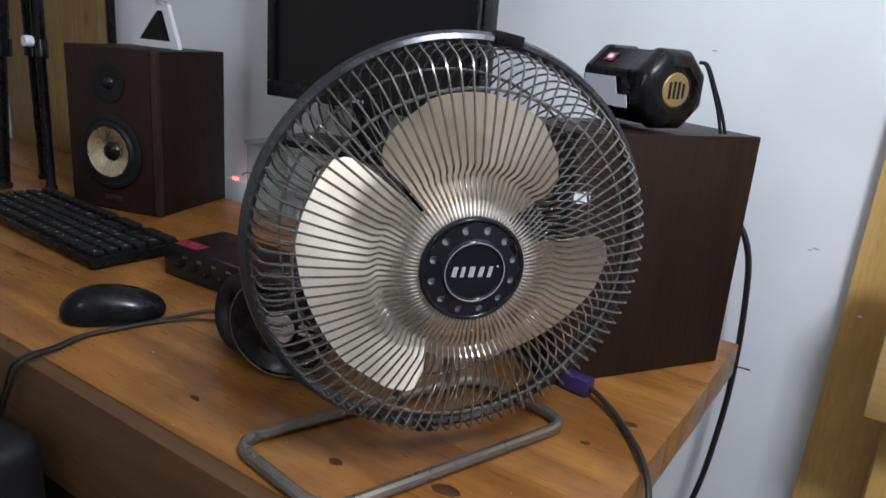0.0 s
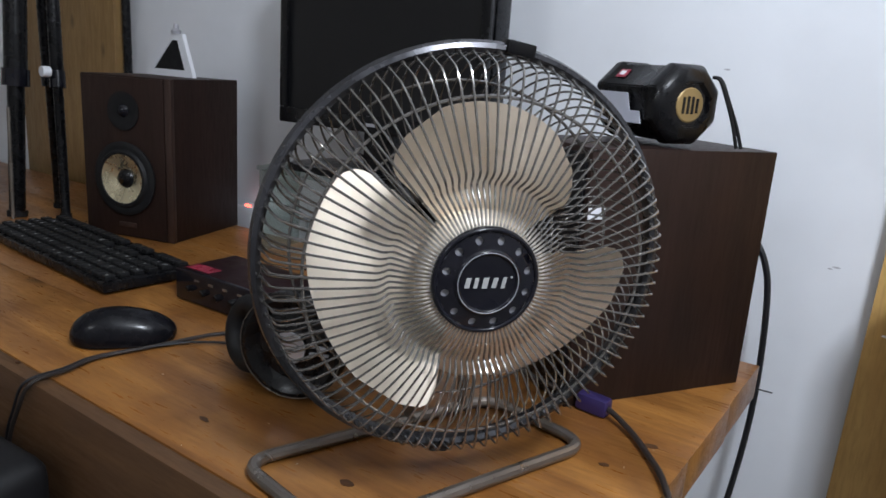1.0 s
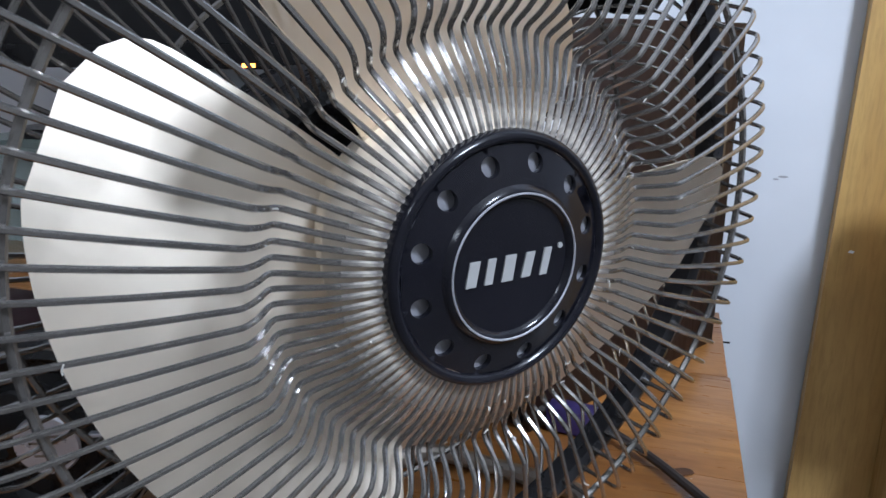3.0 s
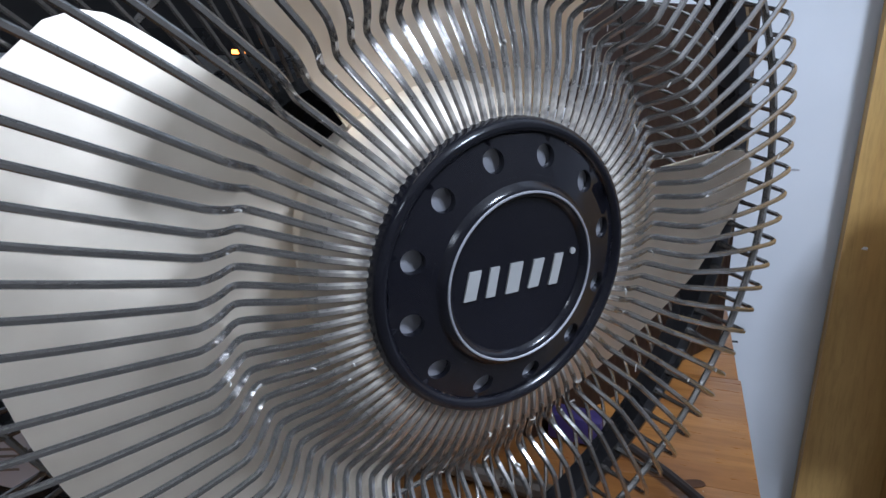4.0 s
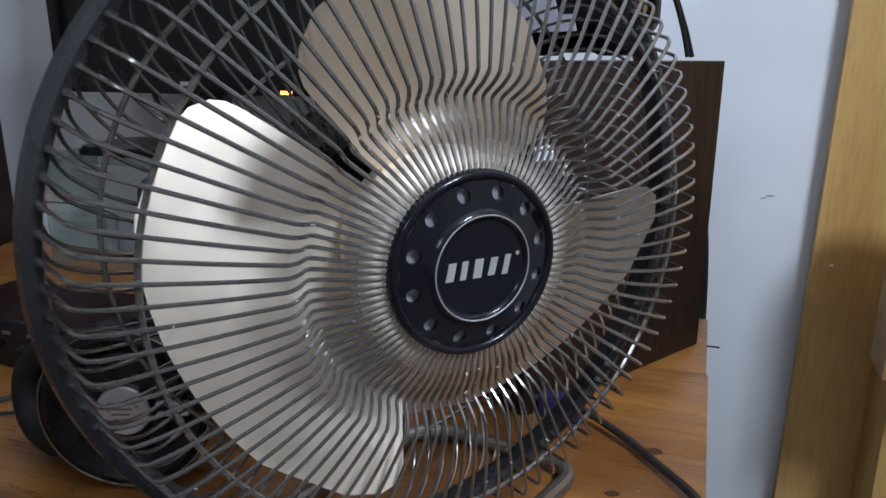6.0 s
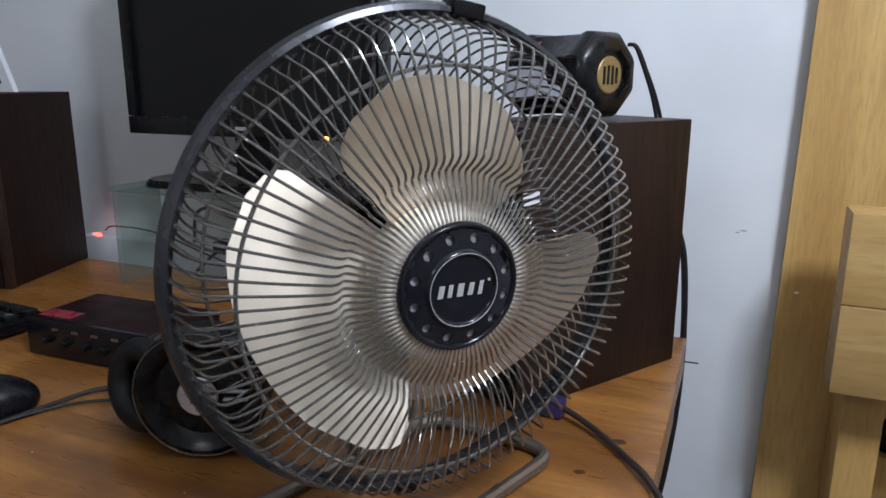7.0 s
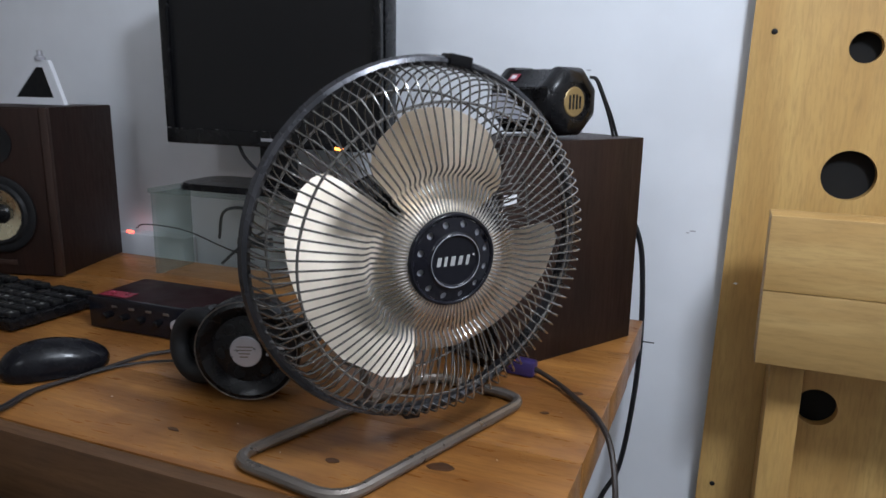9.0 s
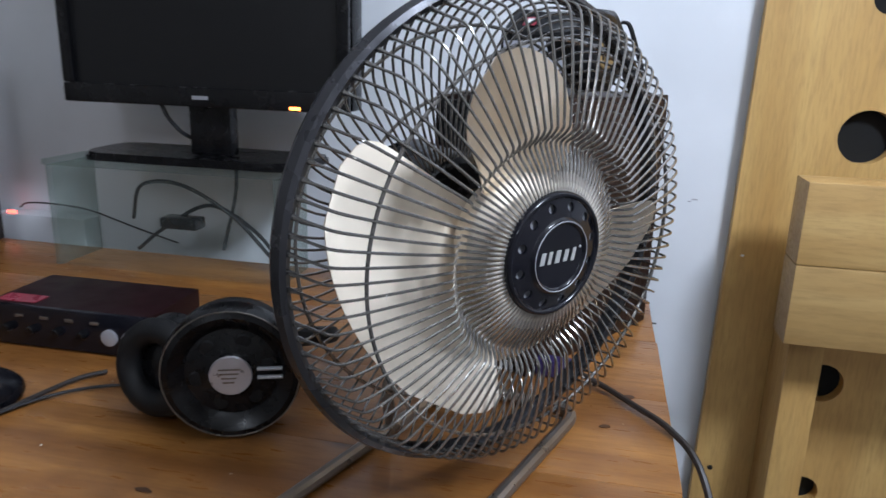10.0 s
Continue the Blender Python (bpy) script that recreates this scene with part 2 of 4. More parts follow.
def tube(points, radius, sides=8, closed=False, bm=None, caps=True):
    """A round bar along points; radius may be a list."""
    bm = bm or bmesh.new()
    P = [Vector(p) for p in points]
    n = len(P)
    T = []
    for i in range(n):
        a = P[i - 1] if (i > 0 or closed) else P[0]
        b = P[(i + 1) % n] if (i < n - 1 or closed) else P[-1]
        T.append((b - a).normalized())
    up = Vector((0, 0, 1)) if abs(T[0].z) < 0.9 else Vector((1, 0, 0))
    N = T[0].cross(up).normalized()
    rings = []
    for i in range(n):
        N = (N - T[i] * N.dot(T[i])).normalized()
        B = T[i].cross(N)
        r = radius[i] if isinstance(radius, (list, tuple)) else radius
        rings.append([bm.verts.new(P[i] + r * (math.cos(2 * math.pi * k / sides) * N + math.sin(2 * math.pi * k / sides) * B)) for k in range(sides)])
    for i in range(n if closed else n - 1):
        a, b = rings[i], rings[(i + 1) % n]
        sh = 0
        if closed and i == n - 1:
            sh = min(range(sides), key=lambda q: (a[0].co - b[q].co).length)
        for k in range(sides):
            bm.faces.new((a[k], a[(k + 1) % sides], b[(k + 1 + sh) % sides], b[(k + sh) % sides]))
    if caps and not closed:
        bm.faces.new(rings[0][::-1])
        bm.faces.new(rings[-1])
    return bm


def spline(points, steps=8, closed=False):
    """Catmull-Rom through the points."""
    P = [Vector(p) for p in points]
    n = len(P)
    out = []
    for i in range(n if closed else n - 1):
        p0 = P[(i - 1) % n] if (closed or i > 0) else P[0] * 2 - P[1]
        p1, p2 = P[i], P[(i + 1) % n]
        p3 = P[(i + 2) % n] if (closed or i < n - 2) else P[-1] * 2 - P[-2]
        for k in range(steps):
            t = k / steps
            out.append(0.5 * (2 * p1 + (p2 - p0) * t + (2 * p0 - 5 * p1 + 4 * p2 - p3) * t * t + (3 * p1 - p0 - 3 * p2 + p3) * t ** 3))
    if not closed:
        out.append(P[-1])
    return out


def rounded(points, radius, steps=6):
    """A closed polygon with its corners rounded."""
    out = []
    n = len(points)
    for i in range(n):
        a, b, c = (Vector(points[(i + k) % n]) for k in (-1, 0, 1))
        d1, d2 = (a - b).normalized(), (c - b).normalized()
        p, q = b + d1 * radius, b + d2 * radius
        for k in range(steps + 1):
            t = k / steps
            out.append((1 - t) ** 2 * p + 2 * t * (1 - t) * b + t * t * q)
    return out


def prism(outline, h0, h1, bevel=0.0):
    """A flat outline (x, y) raised from h0 to h1."""
    bm = bmesh.new()
    a = [bm.verts.new((p[0], p[1], h0)) for p in outline]
    b = [bm.verts.new((p[0], p[1], h1)) for p in outline]
    n = len(outline)
    bm.faces.new(a[::-1])
    top = bm.faces.new(b)
    for k in range(n):
        bm.faces.new((a[k], a[(k + 1) % n], b[(k + 1) % n], b[k]))
    if bevel:
        bmesh.ops.bevel(bm, geom=list(top.edges), offset=bevel, segments=2, affect="EDGES")
    return bm


def cable(name, points, radius, material, label, steps=8):
    return solid(name, tube(spline(points, steps), radius, 8), material, label, "cable")


# ---- the room ----
WY = 0.625           # face of the white wall behind the desk
X0, X1, Y0, H = -2.6, 2.6, -2.9, 2.55


def setting(name, bm, material, label, category):
    return solid(name, bm, material, label, category, kind="structure", smooth=0)


setting("wall_north", box(X0, X1, WY, WY + 0.12, 0, H), WALL, "smooth white painted wall with faint marks", "wall")
setting("wall_south", box(X0, X1, Y0 - 0.12, Y0, 0, H), ROOM, "beige painted wall behind the camera", "wall")
setting("wall_east", box(X1, X1 + 0.12, Y0, WY, 0, H), ROOM, "beige painted side wall", "wall")
setting("wall_west", box(X0 - 0.12, X0, Y0, WY, 0, H), ROOM, "beige painted side wall", "wall")
setting("floor", box(X0, X1, Y0, WY, -0.1, 0), FLOOR, "grey cement floor", "floor")
setting("ceiling", box(X0, X1, Y0, WY, H, H + 0.1), CEIL, "plain white ceiling", "ceiling")


def lamp(x, y, z):
    t = thing("pendant_lamp", pose(x, y, z), "bare white bulb hanging on a cord", "lamp", "pendant bulbs")
    part("bulb", lathe([(0, -0.06), (0.03, -0.055), (0.05, -0.03), (0.055, 0), (0.045, 0.03), (0.02, 0.055), (0.014, 0.08), (0, 0.08)], 24), BULB, t, "glowing white bulb")
    part("socket", lathe([(0, 0.075), (0.018, 0.075), (0.02, 0.12), (0.008, 0.135), (0, 0.135)], 16), BLACK, t)
    part("cord", tube([(0, 0, 0.13), (0, 0, H - z)], 0.003, 6), BLACK, t)


lamp(*LAMP)
lamp(*SIDE_LAMP)


# ---- the desk ----
DZ, DX0, DX1, DY0, DY1 = 0.75, -2.1, 0.103, -0.092, 0.535


def desk():
    t = thing("desk", pose(0, 0, 0), "thick honey-coloured pine plank desk with dark knots", "desk")
    part("front_panel", box(DX0, -0.128, DY0 + 0.014, DY0 + 0.036, 0.06, DZ - 0.046, 0.002), PINE_SHADED, t, "wooden front panel, its brown darkened for shade")
    part("side_panel", box(-0.154, -0.130, DY0 + 0.037, DY1 - 0.03, 0.0, DZ - 0.046, 0.002), PINE_SHADED, t)
    part("side_panel", box(DX0, DX0 + 0.024, DY0 + 0.037, DY1, 0.0, DZ - 0.046, 0.002), PINE_SHADED, t)
    part("back_rail", box(DX0 + 0.025, -0.156, DY1 - 0.03, DY1 - 0.006, DZ - 0.2, DZ - 0.046, 0.002), PINE_SHADED, t)
    # thin board over the plank edges, coloured dark as the shaded front face
    part("fascia", box(DX0, DX1 - 0.002, DY0 - 0.002, DY0 + 0.0155, 0.62, DZ - 0.0012, 0.002), PINE_SHADED, t, "front edge board with the shade of the desk front in its colour")
    n = 4
    y0 = DY0 + 0.016
    w = (DY1 - y0) / n
    rnd = random.Random(5)
    for k in range(n):
        e = rnd.uniform(-0.0012, 0.0012)
        bm = box(DX0, DX1 + e, y0 + k * w + 0.0001, y0 + (k + 1) * w - 0.0001, DZ - 0.045, DZ - rnd.uniform(0, 0.0003), 0.0009, 2)
        part("plank", bm, PINE, t)
    for x, y, a, b, turn in ((-0.015, 0.016, 0.012, 0.007, 10), (-0.111, -0.014, 0.0065, 0.0045, 0), (-0.289, -0.025, 0.007, 0.0028, -5), (0.066, 0.229, 0.008, 0.004, 15), (-0.544, -0.080, 0.004, 0.0022, 0), (0.045, 0.165, 0.005, 0.0028, 20)):
        rr = random.Random(int(1000 * x))
        o = [(a * math.cos(q) * rr.uniform(0.85, 1.15), b * math.sin(q) * rr.uniform(0.85, 1.15)) for q in np.linspace(0, 2 * math.pi, 17)[:-1]]
        part("knot", prism(o, -0.002, 0.0005), KNOT, t, "dark brown knot", pose(x, y, DZ, 0, 0, turn))


desk()


def crumbs():
    """Crumbs and splinters lying about on the desk."""
    rnd = random.Random(3)
    bm = bmesh.new()
    for k in range(45):
        x, y = rnd.uniform(-0.75, 0.09), rnd.uniform(-0.08, 0.5)
        a = rnd.uniform(0, math.pi)
        d = Vector((math.cos(a), math.sin(a), 0)) * rnd.uniform(0.0003, 0.0012)
        p = Vector((x, y, DZ + 0.0003))
        tube([p - d, p + Vector((0, 0, 0.0002)), p + d], rnd.uniform(0.0002, 0.0004), 4, False, bm)
    solid("crumbs", bm, LINT, "pale crumbs and dust specks on the desk", "dust", kind="stuff")


crumbs()


# ---- the pine panel at the wall ----
def ring_cut_panel(x0, x1, z0, z1, y0, y1, holes):
    """A board in the x-z plane with round holes that go through it."""
    bm = bmesh.new()
    n = 32
    zs = sorted(holes, key=lambda h: h[1])
    cuts = [z0] + [(a[1] + b[1]) / 2 for a, b in zip(zs, zs[1:])] + [z1]
    for (cx, cz, r), za, zb in zip(zs, cuts, cuts[1:]):
        loops = []
        for y in (y0, y1):
            inner, outer = [], []
            for k in range(n):
                a = 2 * math.pi * k / n
                c, s = math.cos(a), math.sin(a)
                inner.append(bm.verts.new((cx + r * c, y, cz + r * s)))
                f = min(((x1 - cx) / c) if c > 1e-6 else ((x0 - cx) / c if c < -1e-6 else 1e9), ((zb - cz) / s) if s > 1e-6 else ((za - cz) / s if s < -1e-6 else 1e9))
                outer.append(bm.verts.new((cx + f * c, y, cz + f * s)))
            corner = {}
            for k in range(n):
                j = (k + 1) % n
                a, b = outer[k].co, outer[j].co
                if abs(a.x - b.x) > 1e-5 and abs(a.z - b.z) > 1e-5:
                    corner[k] = bm.verts.new((x1 if max(a.x, b.x) > x1 - 1e-5 else x0, y, zb if max(a.z, b.z) > zb - 1e-5 else za))
                    bm.faces.new((inner[k], outer[k], corner[k], outer[j], inner[j]))
                else:
                    bm.faces.new((inner[k], outer[k], outer[j], inner[j]))
            loops.append((inner, outer))
        for k in range(n):
            j = (k + 1) % n
            bm.faces.new((loops[0][0][k], loops[0][0][j], loops[1][0][j], loops[1][0][k]))
    bmesh.ops.remove_doubles(bm, verts=bm.verts, dist=0.0005)
    # close the left and right edges
    for x in (x0, x1):
        q = [bm.verts.new(p) for p in ((x, y0, z0), (x, y1, z0), (x, y1, z1), (x, y0, z1))]
        bm.faces.new(q)
    bmesh.ops.remove_doubles(bm, verts=bm.verts, dist=0.0005)
    return bm


def panel():
    t = thing("wooden_headboard", pose(0, 0, 0), "tall varnished pine headboard panel with round holes against the wall", "headboard")
    holes = [(0.356, z, r) for z, r in ((0.107, 0.03), (0.281, 0.03), (0.455, 0.022), (0.629, 0.029), (0.978, 0.035), (1.151, 0.021), (1.325, 0.03), (1.5, 0.03))]
    board = ring_cut_panel(0.211, 0.75, 0.02, 1.62, 0.6, 0.618, holes)
    for v in board.verts:       # the left edge leans a little
        if v.co.x < 0.22:
            v.co.x += 0.0157 * (v.co.z - 1.1)
    part("panel", board, PINE_PANEL, t, smooth=20)
    # added dark sheet: makes the holes look deep and shaded
    part("backing", box(0.215, 0.74, 0.6195, 0.623, 0.02, 1.61), HOLE_SHADE, t, "black sheet standing in for the shade inside the holes")
    part("post", box(0.281, 0.325, 0.512, 0.598, 0.02, 0.80, 0.003), PINE_PANEL, t)
    part("rail", box(0.257, 0.95, 0.452, 0.510, 0.738, 0.838, 0.003), PINE_BLOCK, t)
    part("rail", box(0.257, 0.95, 0.453, 0.510, 0.8385, 0.938, 0.003), PINE_BLOCK, t)
    head = lathe([(0, 0.0015), (0.003, 0.001), (0.0042, 0), (0, 0)], 12)
    n = part("nail_head", head, RUBBER, t, m=pose(0.241, 0.5995, 1.173, 90))
    for x, z in ((0.224, 0.471), (0.25, 1.5)):
        again(n, pose(x, 0.5995, z, 90))

    for x, z, a, b in ((0.300, 0.868, 0.010, 0.005), (0.362, 0.866, 0.007, 0.004), (0.335, 0.775, 0.008, 0.004), (0.46, 0.79, 0.010, 0.005), (0.47, 0.885, 0.008, 0.004)):
        o = [(a * math.cos(q), b * math.sin(q)) for q in np.linspace(0, 2 * math.pi, 15)[:-1]]
        part("knot", prism(o, -0.001, 0.0004), PALE_KNOT, t, "brown knot", pose(x, 0.4525 if z < 0.838 else 0.4535, z, 90))
    part("chip", prism([(-0.003, -0.001), (0.002, -0.0015), (0.003, 0.001), (-0.001, 0.0018)], 0, 0.0004), WHITE, t, "pale chip in the varnish", pose(0.226, 0.6, 0.807, 90))


panel()


def scuffs():
    wall = bpy.data.objects["wall_north"]
    for x, z, a, b in ((0.157, 0.877, 0.005, 0.0012), (0.150, 0.874, 0.003, 0.001), (-0.02, 1.12, 0.004, 0.0012), (-0.86, 1.02, 0.008, 0.003)):
        o = [(a * math.cos(q), b * math.sin(q)) for q in np.linspace(0, 2 * math.pi, 13)[:-1]]
        part("scuff", prism(o, 0, 0.0003), GREYDISC, wall, "small grey scuff mark", pose(x, WY, z, 90))


scuffs()


# ---- the desk fan ----
FAN_N = Vector((0.766, -0.643, -0.040)).normalized()
FAN_R = Vector((0, 0, 1)).cross(FAN_N).normalized()
FAN_U = FAN_N.cross(FAN_R)
FAN_C = Vector((0.0013, 0.0015, 0.9495))
FAN_M = Matrix.Translation(FAN_C) @ Matrix((FAN_R, FAN_U, FAN_N)).transposed().to_4x4()


def blade_mesh(n_r=18, n_a=18):
    """One broad petal-shaped blade, pitched and dished, 1 mm thick."""
    bm = bmesh.new()
    top, bot = [], []
    for i in range(n_r + 1):
        f = i / n_r
        r = 0.020 + f * 0.102
        half = radians(56.0) * math.sqrt(max(0.0, 1 - max(0.0, (f - 0.68) / 0.345) ** 3.4))
        ra, rb = [], []
        for j in range(n_a + 1):
            u = 2 * j / n_a - 1
            a = half * u + radians(7) * f
            s = half * u * r
            z = s * (0.24 + 0.15 * min(1.0, f / 0.5)) + 0.8 * s * s - 0.002 * f
            c = (r * math.cos(a), r * math.sin(a))
            ra.append(bm.verts.new((*c, z + 0.0005)))
            rb.append(bm.verts.new((*c, z - 0.0005)))
        top.append(ra)
        bot.append(rb)
    for i in range(n_r):
        for j in range(n_a):
            bm.faces.new((top[i][j], top[i + 1][j], top[i + 1][j + 1], top[i][j + 1]))
            bm.faces.new((bot[i][j], bot[i][j + 1], bot[i + 1][j + 1], bot[i + 1][j]))
    for j in range(n_a):
        for k in (0, n_r):
            bm.faces.new((top[k][j], top[k][j + 1], bot[k][j + 1], bot[k][j]))
    for i in range(n_r):
        for k in (0, n_a):
            bm.faces.new((top[i][k], top[i + 1][k], bot[i + 1][k], bot[i][k]))
    return bm


def circle(r, s, n=96):
    return [(r * math.cos(2 * math.pi * k / n), r * math.sin(2 * math.pi * k / n), s) for k in range(n)]


def cap_mesh():
    """The pressed round badge of the grille, with twelve holes through its sloping collar."""
    bm = lathe([(0.0, -0.0005), (0.0205, -0.0005), (0.0210, 0.0004), (0.0218, 0.0011), (0.0226, 0.0013), (0.0234, 0.0010), (0.0241, 0.0002), (0.0248, -0.0008), (0.0262, -0.0012)], 96)
    n = 12
    m = 72
    rings = []
    # collar with holes: polar cells
    r0, r1, hr, rc = 0.0262, 0.0362, 0.0030, 0.0312
    for k in range(n):
        a0 = 2 * math.pi * (k + 0.5) / n
        cx, cy = rc * math.cos(a0), rc * math.sin(a0)
        half = math.pi / n
        q = 24
        inner, back, outer = [], [], []
        for j in range(q):
            t = 2 * math.pi * j / q
            d = Vector((math.cos(t), math.sin(t)))
            rad, tan = d.x, d.y
            # to the edge of the cell, in radius and angle
            fr = (r1 - rc) / abs(rad) if abs(rad) > 1e-6 else 1e9
            ft = (half * rc) / abs(tan) if abs(tan) > 1e-6 else 1e9
            f = min(fr, ft)
            rr, aa = rc + f * rad, a0 + f * tan / rc
            zz = -0.0012 - 0.0030 * (rr - r0) / (r1 - r0)
            outer.append(bm.verts.new((rr * math.cos(aa), rr * math.sin(aa), zz)))
            rr, aa = rc + hr * rad, a0 + hr * tan / rc
            zz = -0.0012 - 0.0030 * (rr - r0) / (r1 - r0)
            inner.append(bm.verts.new((rr * math.cos(aa), rr * math.sin(aa), zz)))
            back.append(bm.verts.new((rr * math.cos(aa), rr * math.sin(aa), zz - 0.002)))
        for j in range(q):
            i = (j + 1) % q
            bm.faces.new((inner[j], outer[j], outer[i], inner[i]))
            bm.faces.new((inner[j], inner[i], back[i], back[j]))
        ang = [(1, 1), (1, -1), (-1, 1), (-1, -1)]
        for sr, st in ang:
            rr, aa = rc + sr * (r1 - rc), a0 + st * half
            zz = -0.0012 - 0.0030 * (rr - r0) / (r1 - r0)
            v = bm.verts.new((rr * math.cos(aa), rr * math.sin(aa), zz))
            near = sorted(outer, key=lambda o: (o.co - v.co).length)[:2]
            bm.faces.new((near[0], near[1], v))
    other = lathe([(0.0362, -0.0042), (0.0367, -0.0034), (0.0374, -0.0029), (0.0382, -0.0028), (0.0390, -0.0031), (0.0397, -0.0039), (0.0401, -0.0052), (0.0402, -0.0075), (0.0385, -0.0085)], 96)
    tmp = bpy.data.meshes.new("tmp")
    other.to_mesh(tmp)
    other.free()
    bm.from_mesh(tmp)
    bpy.data.meshes.remove(tmp)
    bmesh.ops.remove_doubles(bm, verts=bm.verts, dist=0.00015)
    return bm


FRONT = [(0.037, -0.0070), (0.045, -0.0085), (0.056, -0.0120), (0.065, -0.0165), (0.069, -0.0170), (0.0735, -0.0120), (0.078, -0.0085), (0.083, -0.0082), (0.105, -0.0110),
         (0.1285, -0.0160), (0.142, -0.0200), (0.1485, -0.0240), (0.1510, -0.0300), (0.1545, -0.0430), (0.1580, -0.0545)]
REAR = [(0.1585, -0.0600), (0.1540, -0.0740), (0.1420, -0.0870), (0.1200, -0.0950), (0.0800, -0.1000), (0.0450, -0.1020)]
WIRES, REAR_WIRES = 96, 96


def fan():
    t = thing("desk_fan", FAN_M, "black wire-guard desk fan with beige metal blades", "fan")
    cap = part("badge", cap_mesh(), GLOSS, t, "round glossy black badge with a ring of holes")
    # maker's mark as plain slanted bars
    x = -0.0172
    for w, h, lean, step in ((0.0036, 0.0076, 0.0014, 0.0066), (0.0028, 0.0078, 0.0012, 0.0062), (0.0040, 0.0080, 0.0012, 0.0072), (0.0034, 0.0076, 0.0016, 0.0070), (0.0028, 0.0084, 0.0016, 0.0050)):
        part("mark", prism([(x, -h / 2), (x + w, -h / 2), (x + w + lean, h / 2), (x + lean, h / 2)], -0.0004, 0.0001), SILVER, cap, "silver printed bar")
        x += step
    part("mark", prism([(0.0175 + 0.0009 * math.cos(a), 0.0042 + 0.0009 * math.sin(a)) for a in np.linspace(0, 6, 12)], -0.0004, 0.0001), SILVER, cap)
    part("trim_ring", tube(circle(0.0225, 0.0013, 72), 0.00035, 6, True), GREYDISC, cap, "bright thin ring")
    part("backing_disc", lathe([(0.0, -0.0078), (0.0362, -0.0078), (0.0362, -0.0056), (0.0, -0.0056)], 48), GREYDISC, t, "dusty grey metal disc")
    # guard
    run = spline([(r, 0, s) for r, s in FRONT], 3)
    w = part("guard_wire", tube(run, [0.00094] * (len(run) - 3) + [0.0012, 0.0018, 0.0018], 6), WIRE, t, "dark lacquered wire")
    for k in range(1, WIRES):
        again(w, pose(0, 0, 0, 0, 0, 360 * k / WIRES))
    rear = []
    for i, (r, s) in enumerate(REAR):
        a = radians(20) * (i / (len(REAR) - 1)) ** 0.75
        rear.append((r * math.cos(a), r * math.sin(a), s))
    w = part("rear_wire", tube(spline(rear, 3), 0.00092, 6), WIRE, t)
    for k in range(1, REAR_WIRES):
        again(w, pose(0, 0, 0, 0, 0, 360 * k / REAR_WIRES))
    part("guard_ring", tube(circle(0.1285, -0.0182), 0.0013, 6, True), WIRE, t)
    part("guard_ring", tube(circle(0.134, -0.0912), 0.0013, 6, True), WIRE, t)
    part("guard_ring", tube(circle(0.090, -0.1005), 0.0013, 6, True), WIRE, t)
    part("rim", lathe([(0.1560, -0.0530), (0.1595, -0.0505), (0.1630, -0.0520), (0.1650, -0.0580), (0.1630, -0.0640), (0.1595, -0.0655), (0.1565, -0.0640), (0.1555, -0.0585)], 120, closed=True), RIMBAND, t, "dark painted steel rim band")
    part("clip", box(-0.011, 0.011, 0.157, 0.1672, -0.067, -0.047, 0.002), BLACK, t, "black plastic rim clip", pose(0, 0, 0, 0, 0, -9))
    part("clip", box(-0.008, 0.008, 0.158, 0.1665, -0.066, -0.049, 0.002), BLACK, t, "black plastic rim clip", pose(0, 0, 0, 0, 0, 176))
    # lint caught on the guard
    rnd = random.Random(11)
    bm = bmesh.new()
    for k in range(55):
        a = 2 * math.pi * rnd.randrange(WIRES) / WIRES
        i = rnd.randrange(1, 10)
        f = rnd.random()
        r, z = (FRONT[i][q] * (1 - f) + FRONT[i + 1][q] * f for q in (0, 1))
        p = Vector((r * math.cos(a), r * math.sin(a), z + 0.0011))
        d = Vector((rnd.uniform(-1, 1), rnd.uniform(-1, 1), rnd.uniform(0, 0.8))).normalized() * rnd.uniform(0.0006, 0.0022)
        e = Vector((rnd.uniform(-1, 1), rnd.uniform(-1, 1), 0.3)) * 0.0006
        tube([p - d * 0.3, p + d * 0.5 + e, p + d], rnd.uniform(0.00012, 0.00035), 4, False, bm)
    tagged(part("lint", bm, LINT, t, "pale dust lint"), kind="stuff")
    # blades and motor
    hub = part("blade_hub", lathe([(0.0, -0.0195), (0.020, -0.0205), (0.036, -0.0250), (0.044, -0.0310), (0.046, -0.0360), (0.040, -0.0560), (0.0, -0.058)], 48), BLADE, t, "dull metal blade hub")
    b = part("blade", blade_mesh(), BLADE, t, "beige brushed metal blade", pose(0, 0, -0.058, 0, 0, BLADE_TURN))
    for k in range(1, BLADES):
        again(b, pose(0, 0, -0.058, 0, 0, BLADE_TURN + 360 * k / BLADES))
    part("motor", lathe([(0.0, -0.102), (0.040, -0.102), (0.046, -0.108), (0.048, -0.165), (0.040, -0.185), (0.02, -0.192), (0.0, -0.193)], 48), BLACK, t, "round black motor housing")
    part("axle", lathe([(0, -0.06), (0.004, -0.06), (0.004, -0.104), (0, -0.104)], 12), STEEL, t)


BLADES, BLADE_TURN = 3, 72.0
fan()


